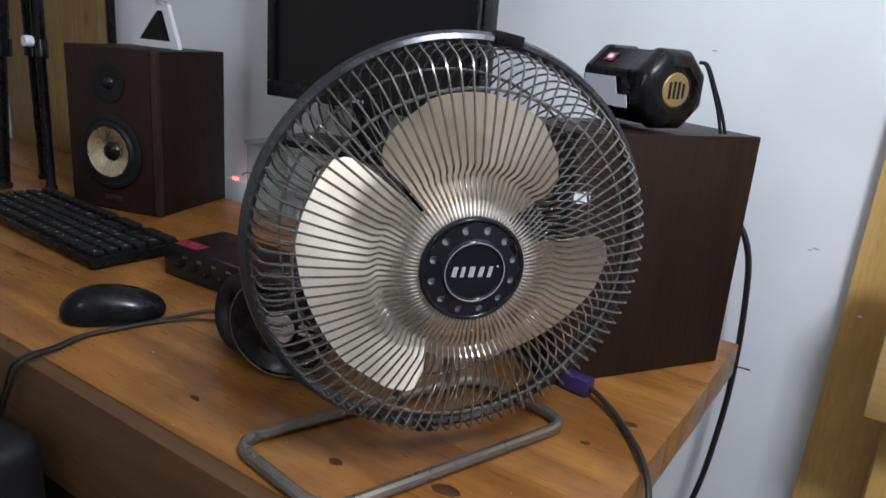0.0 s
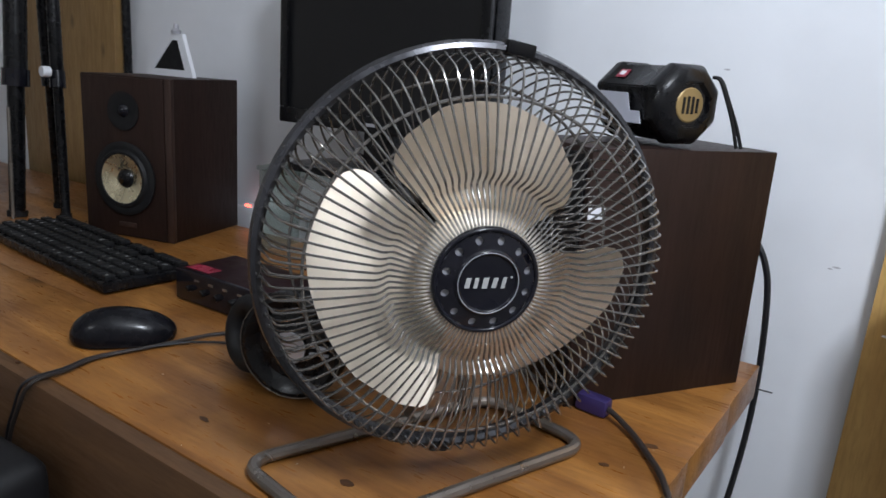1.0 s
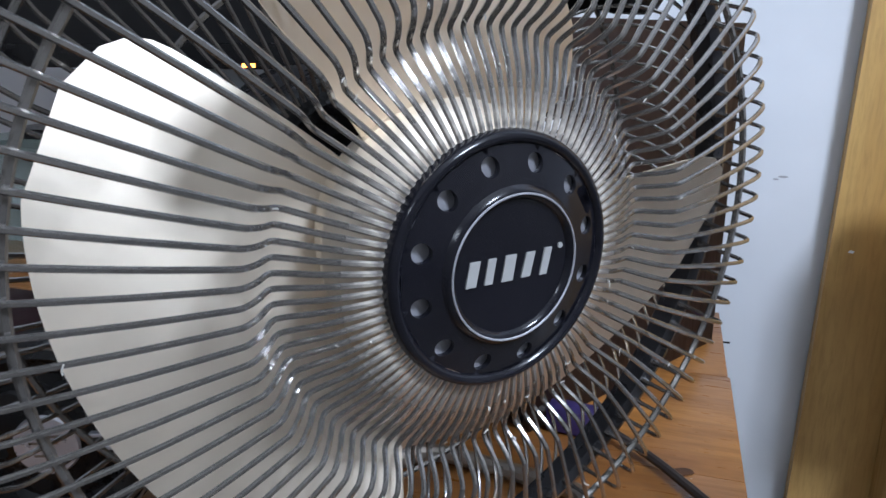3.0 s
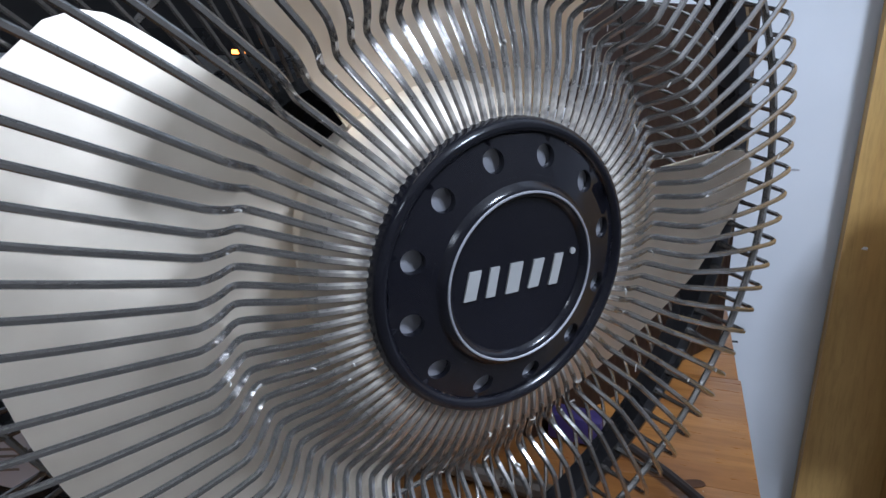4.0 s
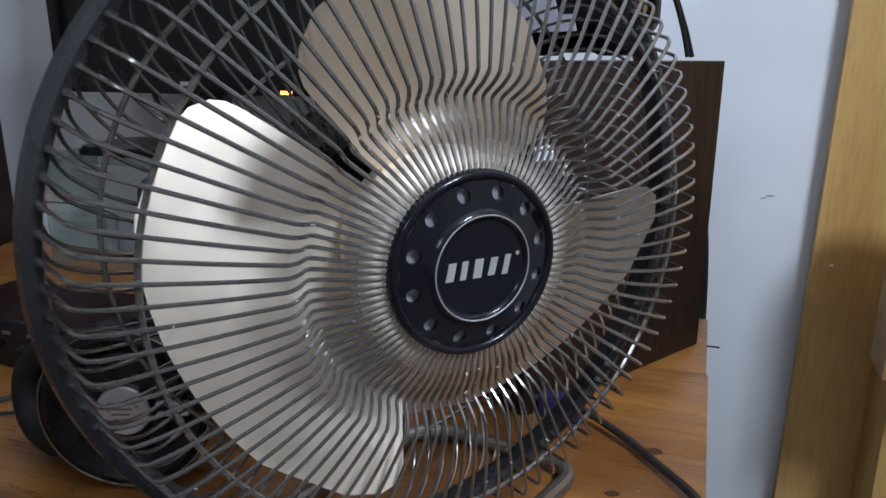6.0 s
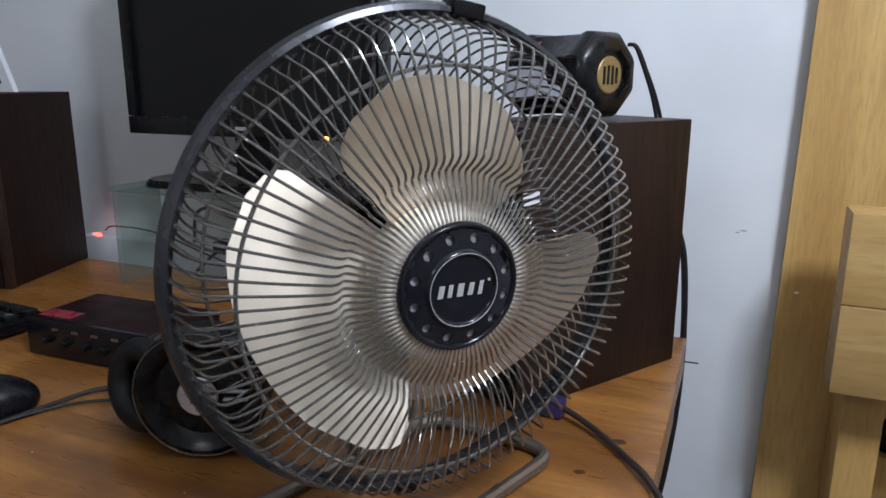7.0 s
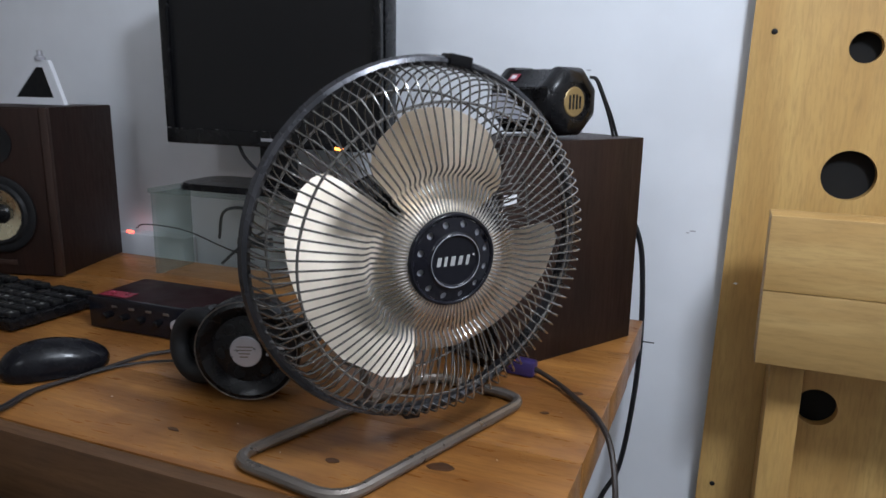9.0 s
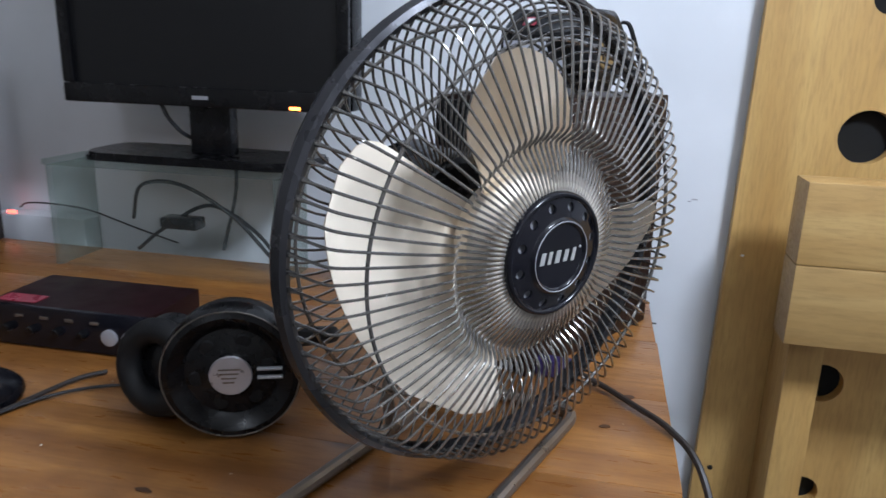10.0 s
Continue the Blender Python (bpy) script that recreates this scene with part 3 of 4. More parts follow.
def stand():
    """The bent rod on which the fan stands: a loop on the desk and a bow up to the motor."""
    t = thing("fan_stand", pose(0, 0, 0), "bent round steel rod stand, scratched grey paint, on the desk", "stand")
    z = DZ + 0.0060
    A, B, C = Vector((-0.193, -0.058, z)), Vector((-0.066, -0.078, z)), Vector((0.021, 0.178, z))
    D = C + (A - B) + Vector((0.005, 0.0, 0))
    part("base_loop", tube(rounded([A, B, C, D], 0.03, 8), 0.0058, 10, True), STEEL, t)
    back = FAN_C - FAN_N * 0.15
    mid = (A + D) / 2
    lo, hi = mid + (D - mid) * 0.25, mid + (D - mid) * 0.72
    for p in (lo, hi):
        side = (p - mid).normalized()
        part("upright", tube(spline([p, p + Vector((0, 0, 0.05)), back + side * 0.055 + Vector((0, 0, -0.06)), back + side * 0.05], 8), 0.0054, 10), STEEL, t)


stand()


# ---- the walnut box and the portable speaker on it ----
def frame_of(origin, xdir):
    x = Vector((xdir[0], xdir[1], 0)).normalized()
    z = Vector((0, 0, 1))
    return Matrix.Translation(origin) @ Matrix((x, z.cross(x), z)).transposed().to_4x4()


def walnut_box():
    m = frame_of((-0.154, 0.318, DZ), (0.853, -0.523))
    t = thing("speaker_cabinet", m, "dark walnut veneer speaker cabinet standing on the desk", "speaker")
    w, d, h = 0.138, 0.246, 0.279
    part("cabinet", box(0, w, 0, d, 0.0, h, 0.0015), VENEER, t)
    part("baffle", box(0.006, w - 0.006, -0.004, 0.0, 0.006, h - 0.006, 0.001), BLACK, t, "black front grille")
    part("sticker", box(w, w + 0.0006, 0.002, 0.022, 0.207, 0.219), WHITE, t, "small bright white sticker")


walnut_box()


def portable():
    n = Vector((0.87, -0.5, 0)).normalized()
    m = frame_of((-0.030, 0.380, 1.0305), (n.x, n.y))
    t = thing("portable_speaker", m, "black octagonal portable speaker with gold end discs", "speaker")
    R, L = 0.046, 0.058
    cz = 0.0445

    def octa(r, x, k=0.0):
        return [(x, r * math.cos(radians(22.5 + 45 * i)), cz + r * 0.97 * math.sin(radians(22.5 + 45 * i))) for i in range(8)]

    bm = bmesh.new()
    rows = [octa(r, x) for r, x in ((0.026, -L - 0.002), (0.037, -L), (0.045, -L + 0.007), (0.0465, -L + 0.014), (0.0465, -L + 0.022), (0.0435, -L + 0.027), (0.0435, L - 0.027), (0.0465, L - 0.022), (0.0465, L - 0.014), (0.045, L - 0.007), (0.037, L), (0.026, L + 0.001), (0.025, L - 0.003))]
    vs = [[bm.verts.new(p) for p in r] for r in rows]
    for a, b in zip(vs, vs[1:]):
        for k in range(8):
            bm.faces.new((a[k], a[(k + 1) % 8], b[(k + 1) % 8], b[k]))
    bm.faces.new(vs[0])
    bm.faces.new(vs[-1])
    bmesh.ops.bevel(bm, geom=[e for e in bm.edges if not e.is_boundary], offset=0.0012, segments=2, affect="EDGES")
    body = part("body", bm, BLACK, t, "black rubber-armoured body")
    disc = part("end_disc", lathe([(0, 0.0012), (0.0170, 0.001), (0.0182, 0), (0, 0)], 40), GOLD, t, "gold end disc with dark marks", pose(L - 0.0025, 0, cz, 0, 90, 0))
    for x, y, w, h in ((-0.009, -0.008, 0.003, 0.017), (-0.003, -0.009, 0.003, 0.018), (0.003, -0.009, 0.003, 0.018), (0.009, -0.007, 0.003, 0.015)):
        part("mark", box(y, y + h, x - w / 2, x + w / 2, 0.001, 0.0018), BLACK, disc, "dark printed bar")
    again(disc, pose(-L + 0.0005, 0, cz, 0, -90, 0), t)
    part("badge", box(-0.008, 0.008, -0.006, 0.006, 0, 0.0012, 0.0004), RED, t, "small red badge", pose(-0.022, -0.0288, cz + 0.0282, 45, 0, 0))
    part("badge_mark", box(-0.004, 0.004, -0.003, 0.003, 0.0012, 0.0016), WHITE, t, "", pose(-0.022, -0.0288, cz + 0.0282, 45, 0, 0))
    # paper strip on the lower front
    o = [(-0.050, -0.016), (-0.050, 0.015), (0.004, 0.015), (0.010, -0.003), (0.026, -0.003), (0.030, -0.016)]
    part("label", prism(o, 0, 0.0006), PAPER, t, "pale grey paper sticker", pose(0.004, -0.0432, cz - 0.0065, 90, 0, 0))
    for k in (0, 1):
        part("strap", tube(spline([(L - 0.006, 0.030, cz + 0.030), (L + 0.001, 0.036 - 0.002 * k, cz + 0.027), (L + 0.006, 0.047 - 0.003 * k, cz + 0.004), (L + 0.010, 0.058 - 0.005 * k, cz - 0.020), (L + 0.013, 0.066 - 0.007 * k, cz - 0.0425)], 8), 0.0019, 8), RUBBER, t, "black hanging wrist strap")


portable()


# ---- the bookshelf speaker ----
def bookshelf():
    m = frame_of((-1.073, 0.290, DZ), (0.194, 0.057))
    t = thing("bookshelf_speaker", m, "walnut bookshelf speaker with pale cone woofer on the desk", "speaker")
    w, d, h = 0.2025, 0.200, 0.297
    part("cabinet", box(0, w - 0.004, 0, d, 0, h, 0.002), VENEER, t)
    part("corner_strip", box(w - 0.014, w, -0.0025, 0.006, 0.001, h - 0.001, 0.0015), EDGE, t, "lighter veneer corner strip")
    part("baffle", box(0.003, w - 0.016, -0.003, 0.0, 0.003, h - 0.003, 0.001), VENEER, t)
    cx = w / 2 - 0.002
    wo = part("woofer", lathe([(0.066, 0), (0.068, 0.006), (0.062, 0.009), (0.055, 0.008), (0.051, 0.013), (0.047, 0.013), (0.045, 0.010), (0.045, -0.001), (0.066, -0.001)], 48, closed=True), RUBBER, t, "black woofer surround", pose(cx, -0.003, 0.112, 90, 0, 0))
    part("cone", lathe([(0.0455, 0.010), (0.036, 0.0065), (0.022, 0.001), (0.017, -0.001), (0.0, -0.0015)], 48), CONE, wo, "pale metallic yellowish cone", pose(0, 0, 0.002))
    part("dust_cap", lathe([(0.018, 0.0), (0.014, 0.006), (0.008, 0.0085), (0, 0.0095)], 32), BLACK, wo, "black domed dust cap", pose(0, 0, 0.001))
    tw = part("tweeter", lathe([(0.034, 0), (0.035, 0.003), (0.030, 0.004), (0.016, 0.001), (0.0, 0.001)], 40), RUBBER, t, "black tweeter plate", pose(cx, -0.003, 0.235, 90, 0, 0))
    part("dome", lathe([(0.012, 0), (0.009, 0.005), (0.004, 0.0075), (0, 0.008)], 24), GLOSS, tw, "glossy tweeter dome", pose(0, 0, 0.001))
    part("name_plate", box(cx - 0.02, cx + 0.02, -0.005, -0.003, 0.020, 0.029, 0.0006), EDGE, t)
    return t


bookshelf()


def triangle_frame():
    m = frame_of((-1.024, 0.440, DZ + 0.2975), (1.0, 0.0))
    t = thing("triangle_ornament", m, "white triangular frame ornament with dark centre on the speaker", "ornament")
    o = [(-0.078, 0), (0.078, 0), (0.046, 0.080), (0.000, 0.080)]
    i = [(-0.048, 0.013), (0.052, 0.013), (0.030, 0.068), (0.012, 0.068)]
    bm = bmesh.new()
    for y in (0.0, 0.008):
        a = [bm.verts.new((p[0], y, p[1])) for p in o]
        b = [bm.verts.new((p[0], y, p[1])) for p in i]
        for k in range(4):
            bm.faces.new((a[k], a[(k + 1) % 4], b[(k + 1) % 4], b[k]))
    bm.verts.ensure_lookup_table()
    for k in range(4):
        bm.faces.new((bm.verts[k], bm.verts[(k + 1) % 4], bm.verts[8 + (k + 1) % 4], bm.verts[8 + k]))
        bm.faces.new((bm.verts[4 + k], bm.verts[4 + (k + 1) % 4], bm.verts[12 + (k + 1) % 4], bm.verts[12 + k]))
    part("frame", bm, WHITE, t, smooth=20)
    part("core", prism(i, -0.006, -0.002), RUBBER, t, "dark centre panel", pose(0, 0, 0, 90))
    part("knob", lathe([(0, 0), (0.009, 0), (0.010, 0.006), (0.005, 0.01), (0.005, 0.018), (0, 0.019)], 20), GREYDISC, t, "", pose(0.022, 0.004, 0.080))


triangle_frame()


# ---- monitor on its glass stand ----
def glass_stand():
    t = thing("glass_stand", pose(-0.575, 0.0, DZ), "green-tinted glass monitor riser standing on the desk", "stand")
    a, b, y0, y1, h = -0.181, 0.183, 0.437, 0.53, 0.157
    for name, bm in (("top", box(a, b, y0 - 0.004, 0.595, h - 0.008, h, 0.001)), ("side", box(a + 0.002, a + 0.010, y0, y1, 0.0, h - 0.0085, 0.001)), ("side", box(b - 0.010, b - 0.002, y0, y1, 0.0, h - 0.0085, 0.001)), ("front", box(a + 0.0105, b - 0.0105, y0 + 0.002, y0 + 0.007, 0.0, h - 0.0085, 0.001))):
        o = part(name, bm, PANE if name == "front" else GLASS, t, smooth=0)
        o.visible_shadow = False


glass_stand()


def monitor():
    t = thing("monitor", pose(-0.514, 0.47, 0), "black flat monitor, switched off, on a glass riser", "monitor")
    w, z0, z1 = 0.212, 0.988, 1.30
    part("case", box(-w, w, 0.006, 0.045, z0 + 0.001, z1, 0.006), BLACK, t)
    part("bezel", box(-w, w, -0.012, -0.004, z0, z0 + 0.026, 0.002), BEZEL, t, "glossy black lower bezel")
    part("bezel", box(-w, w, -0.012, -0.004, z1 - 0.02, z1, 0.002), BEZEL, t)
    part("bezel", box(-w, -w + 0.017, -0.0118, -0.004, z0 + 0.0265, z1 - 0.0205, 0.002), BEZEL, t)
    part("bezel", box(w - 0.017, w, -0.0118, -0.004, z0 + 0.0265, z1 - 0.0205, 0.002), BEZEL, t)
    part("screen", box(-w + 0.004, w - 0.004, -0.0038, 0.0055, z0 + 0.004, z1 - 0.004), SCREEN, t, "dark switched-off screen")
    part("power_led", box(0.130, 0.145, -0.0135, -0.0121, z0 + 0.002, z0 + 0.006, 0.0004), LED_ORANGE, t, "glowing orange power light")
    part("maker_mark", box(-0.012, 0.012, -0.0127, -0.0121, z0 + 0.010, z0 + 0.015), GREYDISC, t, "grey printed bar")
    part("neck", box(-0.034, 0.030, 0.012, 0.034, 0.919, z0 + 0.03, 0.004), BLACK, t)
    o = rounded([(-0.19, -0.025, 0), (0.13, -0.025, 0), (0.15, 0.10, 0), (-0.20, 0.10, 0)], 0.03)
    part("foot", prism(o, 0.9075, 0.919, 0.004), BLACK, t, "flat black monitor foot")


monitor()


# ---- small things on the desk ----
def interface():
    m = frame_of((-0.615, 0.170, DZ), (0.199, 0.004))
    t = thing("audio_interface", m, "dark maroon audio interface box with black front", "device")
    w, d, h = 0.195, 0.105, 0.046
    part("case", box(0, w, 0.006, d, 0.003, h, 0.002), MAROON, t)
    f = part("front_plate", box(-0.002, w + 0.002, 0.0, 0.0055, 0.002, h + 0.001, 0.001), GLOSS, t, "glossy black front plate")
    k = part("knob", lathe([(0, 0.007), (0.0035, 0.007), (0.0045, 0.006), (0.005, 0), (0, 0)], 20), BLACK, f, "small black knob", pose(0.03, 0, 0.022, 90))
    for x in (0.06, 0.09, 0.12):
        again(k, pose(x, 0, 0.022, 90))
    # four small steel bars modelled in place of glints on the glossy plate
    for x in (0.045, 0.075, 0.105, 0.135):
        part("glint_bar", box(x - 0.005, x + 0.005, -0.0012, 0.0, 0.034, 0.0375, 0.0004, 1), STEEL, f, "small metal bar standing in for a glint")
    part("jack", lathe([(0, 0.004), (0.005, 0.004), (0.009, 0.003), (0.009, 0), (0, 0)], 20), GREYDISC, f, "bright metal jack", pose(0.152, 0, 0.022, 90))
    part("jack", lathe([(0, 0.004), (0.005, 0.004), (0.009, 0.003), (0.009, 0), (0, 0)], 20), GREYDISC, f, "bright metal jack", pose(0.176, 0, 0.022, 90))
    part("sticker", box(0.006, 0.055, 0.012, 0.034, h, h + 0.0008), RED, t, "red sticker")
    for x in (0.012, w - 0.012):
        for y in (0.015, d - 0.012):
            part("foot", lathe([(0, 0), (0.006, 0), (0.006, 0.004), (0, 0.004)], 12), RUBBER, t, "", pose(x, y, 0))
    return t


interface()


def headphones():
    m = frame_of((-0.262, 0.062, DZ), (0.93, 0.36)) @ Matrix.Scale(0.95, 4)
    t = thing("headphones", m, "black over-ear headphones lying on the desk", "headphones")
    R = 0.0605
    cz = R + 0.001
    prof = [(0.0, 0.004), (0.016, 0.004), (0.019, 0.000), (0.040, -0.004), (0.046, 0.002), (0.053, 0.006), (0.058, 0.004), (0.0605, -0.002), (0.0600, -0.018), (0.054, -0.024), (0.0, -0.024)]
    c = part("ear_cup", lathe(prof, 64), BLACK, t, "round black ear cup", pose(0, 0, cz, 90, 0, 0))
    part("rim_ring", tube(circle(0.0585, 0.0045, 72), 0.0007, 6, True), STEEL, c, "thin bright ring")
    part("centre_disc", lathe([(0, 0.0062), (0.0175, 0.0060), (0.0185, 0.0045), (0, 0.0045)], 40), CUPDISC, c, "grey printed centre disc")
    for k in range(4):
        part("print", box(-0.010 + 0.001 * k, 0.009 - 0.002 * k, 0.006 - 0.004 * k - 0.0007, 0.006 - 0.004 * k + 0.0007, 0.0058, 0.0065), STEEL, c, "dark printed bar")
    for k in range(6):
        a = radians(60 * k + 10)
        part("vent", lathe([(0, 0.0016), (0.006, 0.0014), (0.0075, 0), (0, 0)], 16), RUBBER, c, "", pose(0.030 * math.cos(a), 0.030 * math.sin(a), -0.003))
    for y in (-0.004, 0.004):
        part("slot", box(0.022, 0.044, y - 0.0012, y + 0.0012, -0.001, 0.0035, 0.0005, 1), GREYDISC, c, "thin bright metal bar")
    part("cushion", tube(circle(0.044, -0.034, 48), 0.014, 12, True), RUBBER, c, "soft black ear cushion")
    c2 = part("ear_cup", lathe([(0, 0.02), (0.026, 0.02), (0.042, 0.012), (0.047, 0), (0.042, -0.012), (0.0, -0.014)], 48), BLACK, t, "", pose(-0.058, 0.060, 0.0475, 80, 0, -30))
    part("cushion", tube(circle(0.034, 0.024, 48), 0.012, 12, True), RUBBER, c2)
    part("headband", tube(spline([(0.035, 0.03, 0.085), (0.07, 0.06, 0.07), (0.085, 0.11, 0.05), (0.05, 0.15, 0.03), (-0.0, 0.15, 0.03), (-0.03, 0.12, 0.05), (-0.045, 0.08, 0.075)], 8), 0.009, 10), RUBBER, t, "padded black headband")


headphones()


def mouse():
    m = frame_of((-0.520, 0.032, DZ), (0.57, 0.82))
    t = thing("computer_mouse", m, "glossy black computer mouse on the desk", "mouse")
    bm = bmesh.new()
    bmesh.ops.create_uvsphere(bm, u_segments=40, v_segments=20, radius=1)
    for v in bm.verts:
        x, y, z = v.co
        z = max(z, -0.32)
        f = 1 + 0.12 * x
        v.co = (0.060 * x, 0.031 * y * (1.04 - 0.10 * math.cos(3 * x)), 0.0105 + (0.0325 * (1 - 0.18 * x) * z if z > 0 else 0.028 * z))
    part("shell", bm, MOUSE, t, smooth=60)
    part("wheel", lathe([(0, -0.003), (0.008, -0.003), (0.009, 0), (0.008, 0.003), (0, 0.003)], 20), RUBBER, t, "", pose(0.032, 0, 0.0275, 90))
    return t


mouse()


def keyboard():
    m = frame_of((-0.690, 0.102, DZ), (-1.0, 0.06))
    t = thing("keyboard", m, "black keyboard with worn speckled keys", "keyboard")
    w, d = 0.45, -0.148
    part("case", box(0, w, d, 0, 0.003, 0.018, 0.003), BLACK, t)
    key = part("key", box(-0.0078, 0.0078, -0.0078, 0.0078, 0, 0.007, 0.0012, 1), RUBBER, t, "", pose(0.018, -0.016, 0.018))
    first = True
    for r in range(6):
        for c in range(22):
            if first:
                first = False
                continue
            if c in (4, 8) and r > 3:
                continue
            again(key, pose(0.018 + c * 0.0197, -0.016 - r * 0.0222 - (0.006 if r == 5 else 0), 0.018))
    # worn pale specks of the legends
    rnd = random.Random(21)
    mark = part("legend", box(-0.0022, 0.0022, -0.0007, 0.0007, 0, 0.0003), SILVER, t, "worn pale key legend", pose(0.0165, -0.013, 0.0250))
    for k in range(70):
        r, c = rnd.randrange(5), rnd.randrange(22)
        if c in (4, 8) and r > 3:
            continue
        again(mark, pose(0.018 + c * 0.0197 + rnd.uniform(-0.003, 0.003), -0.016 - r * 0.0222 + rnd.uniform(-0.003, 0.003), 0.0250, 0, 0, rnd.choice((0, 0, 90, 35))))
    return t


keyboard()

cable("mouse_cable", [(-0.44, 0.135, 0.754), (-0.459, 0.11, 0.7535), (-0.475, 0.039, 0.7535), (-0.488, -0.02, 0.7535), (-0.478, -0.06, 0.754), (-0.474, -0.098, 0.753), (-0.490, -0.107, 0.72), (-0.52, -0.107, 0.66), (-0.53, -0.105, 0.55), (-0.52, -0.11, 0.40)], 0.0023, CABLE_BROWN, "dusty dark cable running over the desk edge")
cable("headphone_cable", [(-0.33, 0.10, 0.757), (-0.40, 0.115, 0.7535), (-0.45, 0.085, 0.7535), (-0.478, 0.03, 0.7535), (-0.493, -0.022, 0.7535), (-0.486, -0.06, 0.7535), (-0.484, -0.099, 0.752), (-0.500, -0.106, 0.72), (-0.53, -0.106, 0.65), (-0.545, -0.106, 0.45)], 0.0016, CABLE, "thin black headphone cable on the desk")
cable("fan_cable", [(-0.09, 0.22, 0.79), (-0.05, 0.25, 0.768), (0.0, 0.257, 0.762), (0.04, 0.235, 0.757), (0.074, 0.200, 0.755), (0.100, 0.165, 0.7555), (0.122, 0.125, 0.745), (0.135, 0.09, 0.70), (0.14, 0.06, 0.60), (0.14, 0.05, 0.3)], 0.0031, CABLE_BROWN, "brown-black fan power cable crossing the desk edge")


def plug():
    m = frame_of((-0.002, 0.257, 0.762), (0.95, -0.1))
    return solid("cable_connector", box(-0.024, 0.012, -0.009, 0.009, -0.011, 0.008, 0.004), PURPLE, "purple plastic cable connector on the desk", "connector", m)


plug()
cable("wall_cable", [(0.02, 0.55, 0.93), (0.06, 0.562, 0.91), (0.082, 0.565, 0.875), (0.092, 0.567, 0.82), (0.097, 0.57, 0.711), (0.093, 0.57, 0.60), (0.078, 0.57, 0.48), (0.045, 0.57, 0.38), (0.03, 0.57, 0.1)], 0.0042, CABLE, "black cable hanging down behind the desk corner")


def charger():
    t = thing("power_strip", pose(-0.93, 0.598, 0.780), "white power strip with a glowing red light at the wall", "power strip")
    part("body", box(-0.07, 0.11, -0.016, 0.024, -0.06, 0.000, 0.004), WHITE, t)
    part("red_light", box(-0.044, -0.028, -0.014, -0.008, 0.0002, 0.0045, 0.0015), LED_RED, t, "glowing red switch light")


charger()
for pts in ([(-0.70, 0.55, 0.80), (-0.66, 0.52, 0.86), (-0.58, 0.50, 0.87), (-0.50, 0.50, 0.83), (-0.44, 0.49, 0.78), (-0.40, 0.47, 0.756)],
            [(-0.68, 0.53, 0.756), (-0.62, 0.52, 0.80), (-0.55, 0.53, 0.835), (-0.47, 0.52, 0.80), (-0.42, 0.5, 0.755)],
            [(-0.590, 0.478, 0.995), (-0.575, 0.480, 0.965), (-0.555, 0.500, 0.940), (-0.545, 0.585, 0.925), (-0.55, 0.610, 0.85), (-0.55, 0.56, 0.757)]):
    tagged(cable("monitor_cable", pts, 0.003, CABLE, "thin black cable behind the glass riser"), group="cables behind the glass riser")
cable("strip_cable", [(-0.96, 0.60, 0.788), (-0.93, 0.590, 0.800), (-0.86, 0.585, 0.802), (-0.80, 0.585, 0.795), (-0.72, 0.58, 0.775), (-0.64, 0.575, 0.757)], 0.0015, CABLE, "thin dark cable from the power strip")
solid("power_adapter", box(-0.62, -0.56, 0.50, 0.53, 0.8, 0.818, 0.004), BLACK, "black power adapter hanging behind the glass riser", "adapter")


def nail():
    return solid("bent_nail", tube(spline([(0.080, 0.531, 0.722), (0.088, 0.550, 0.712), (0.118, 0.566, 0.706)], 5), 0.0011, 6), RUBBER, "thin dark nail sticking out of the desk corner", "nail")


nail()


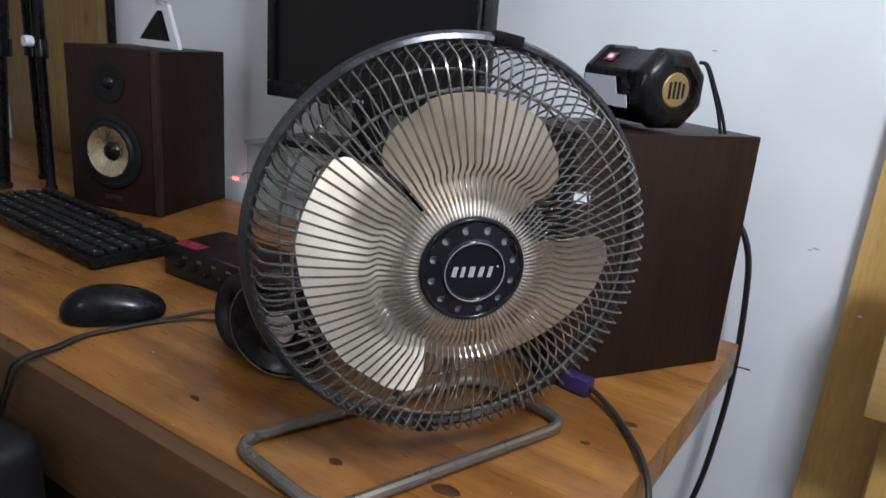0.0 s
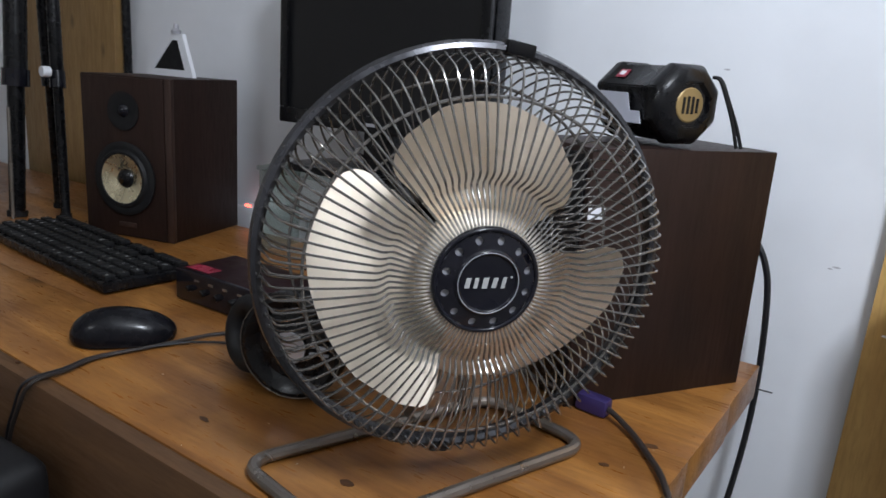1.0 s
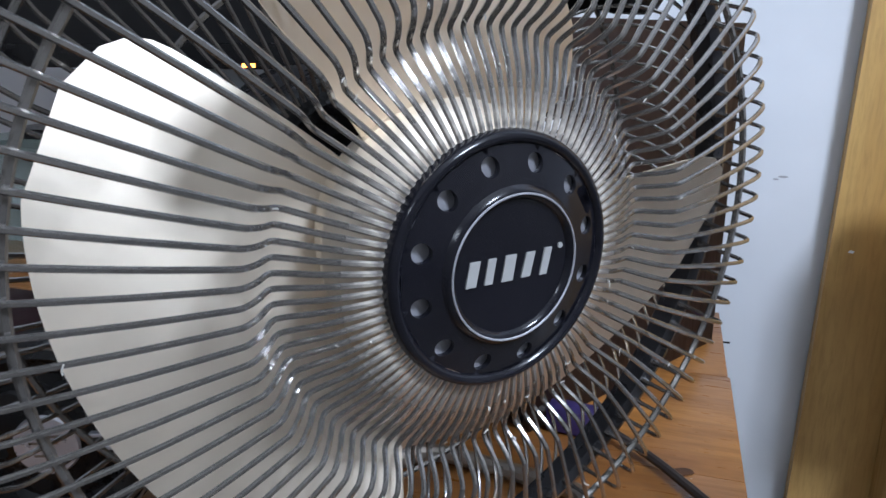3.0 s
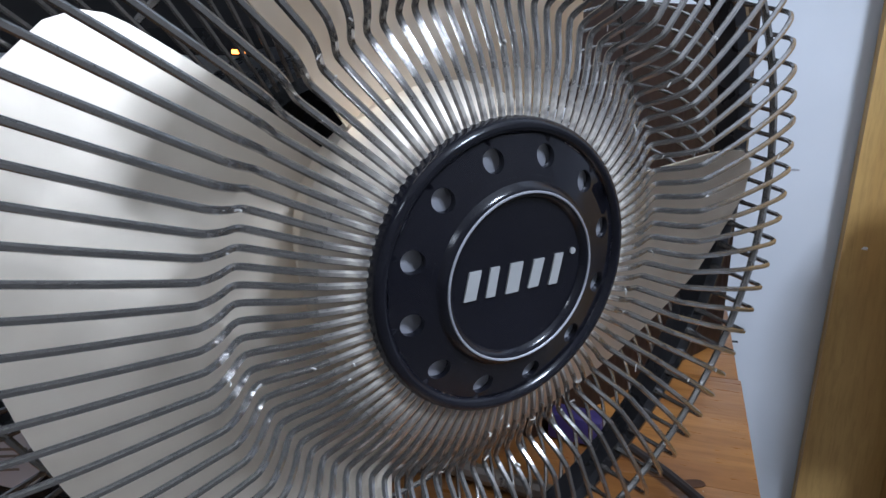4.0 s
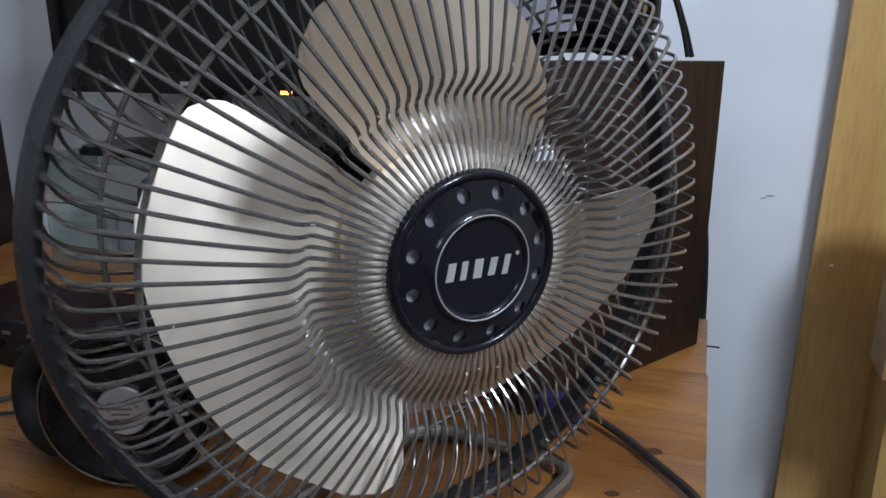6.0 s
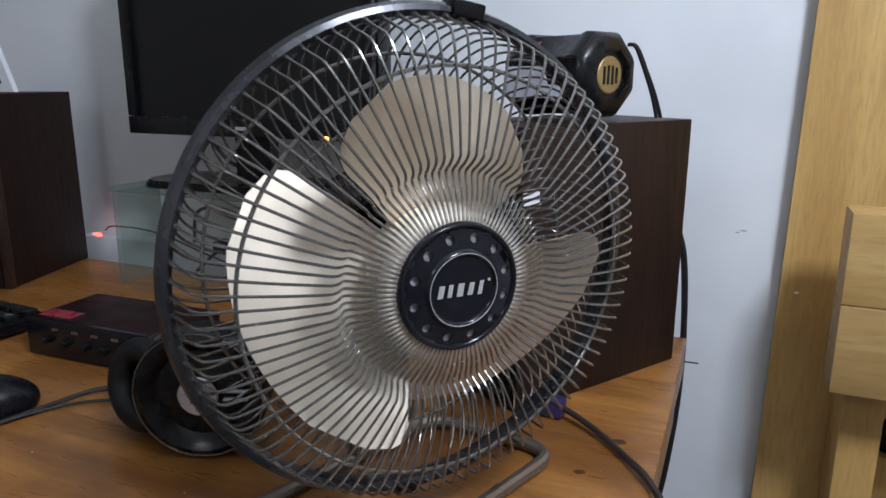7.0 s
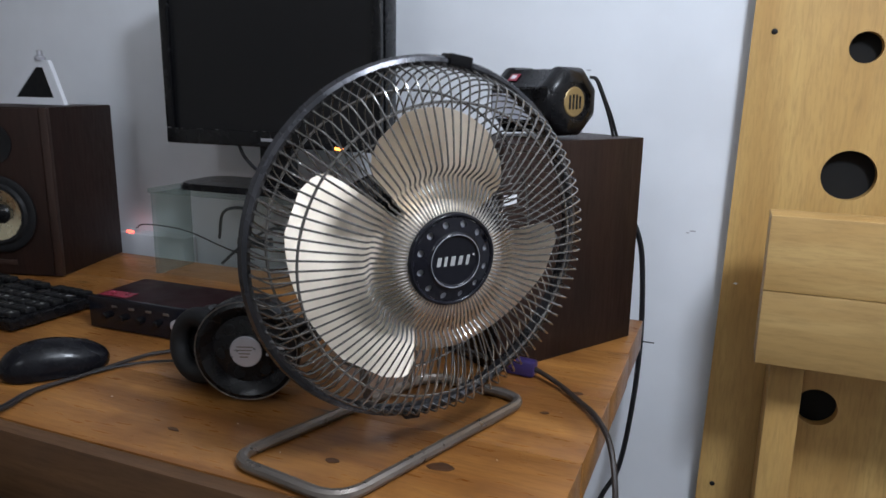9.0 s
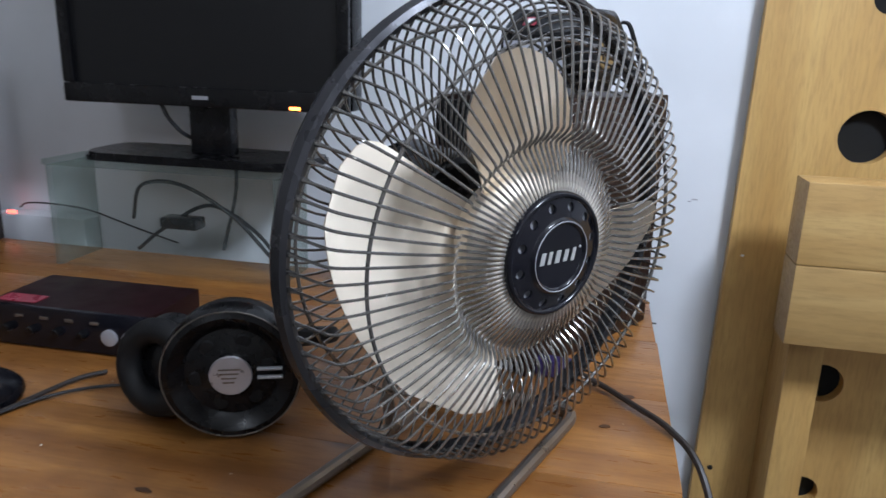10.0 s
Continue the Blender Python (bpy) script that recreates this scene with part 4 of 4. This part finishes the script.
# ---- things at the dark end of the desk ----
def post():
    return solid("wooden_board", box(-1.94, -1.457, 0.585, 0.622, 0.0, 2.3, 0.004), OLDWOOD, "tall brown wooden board against the wall", "board")


post()
solid("black_pole", tube([(-1.437, 0.605, 0.0), (-1.434, 0.605, 2.3)], 0.010, 10), BLACK, "thin black upright pole at the wall", "pole")


def tripod():
    t = thing("tripod", pose(-1.24, 0.26, DZ), "folded black tripod standing on the desk", "tripod")
    for a, b, r in (((-0.026, -0.012, 0.0), (-0.030, 0.024, 0.55), 0.021), ((0.053, 0.046, 0.0), (-0.030, 0.088, 0.55), 0.0125), ((-0.060, 0.090, 0.0), (-0.045, 0.075, 0.55), 0.013)):
        a, b = Vector(a), Vector(b)
        leg = part("leg", tube([a, a.lerp(b, 0.03), a.lerp(b, 0.48), a.lerp(b, 0.49), b], [r * 0.7, r * 0.72, r * 0.75, r, r], 14), BLACK, t)
        part("clamp", tube([a.lerp(b, 0.47), a.lerp(b, 0.53)], r * 1.18, 14), GLOSS, leg, "glossy black leg clamp")
        part("foot", tube([a, a.lerp(b, 0.02)], r * 0.9, 12), RUBBER, leg, "black rubber foot")
    part("inner_rod", tube([(-0.004, -0.030, 0.0), (-0.006, -0.022, 0.22)], 0.0035, 8), STEEL, t, "thin bright steel rod")
    part("knob", lathe([(0, 0), (0.010, 0), (0.011, 0.006), (0.010, 0.016), (0, 0.016)], 16), WHITE, t, "small white knob", pose(0.020, 0.048, 0.290, 90))


tripod()


def chair():
    m = pose(-0.465, -0.145, 0.0, 0, 0, 4)
    t = thing("chair", m, "black padded chair back in front of the desk", "chair")
    part("backrest", box(-0.20, 0.06, -0.04, 0.03, 0.42, 0.70, 0.025, 4), RUBBER, t, "black padded backrest")
    part("seat", box(-0.20, 0.06, -0.30, -0.02, 0.36, 0.41, 0.02, 3), RUBBER, t)
    for x in (-0.18, 0.04):
        for y in (-0.28, -0.02):
            part("leg", tube([(x, y, 0), (x, y, 0.38)], 0.012, 10), STEEL, t)


chair()
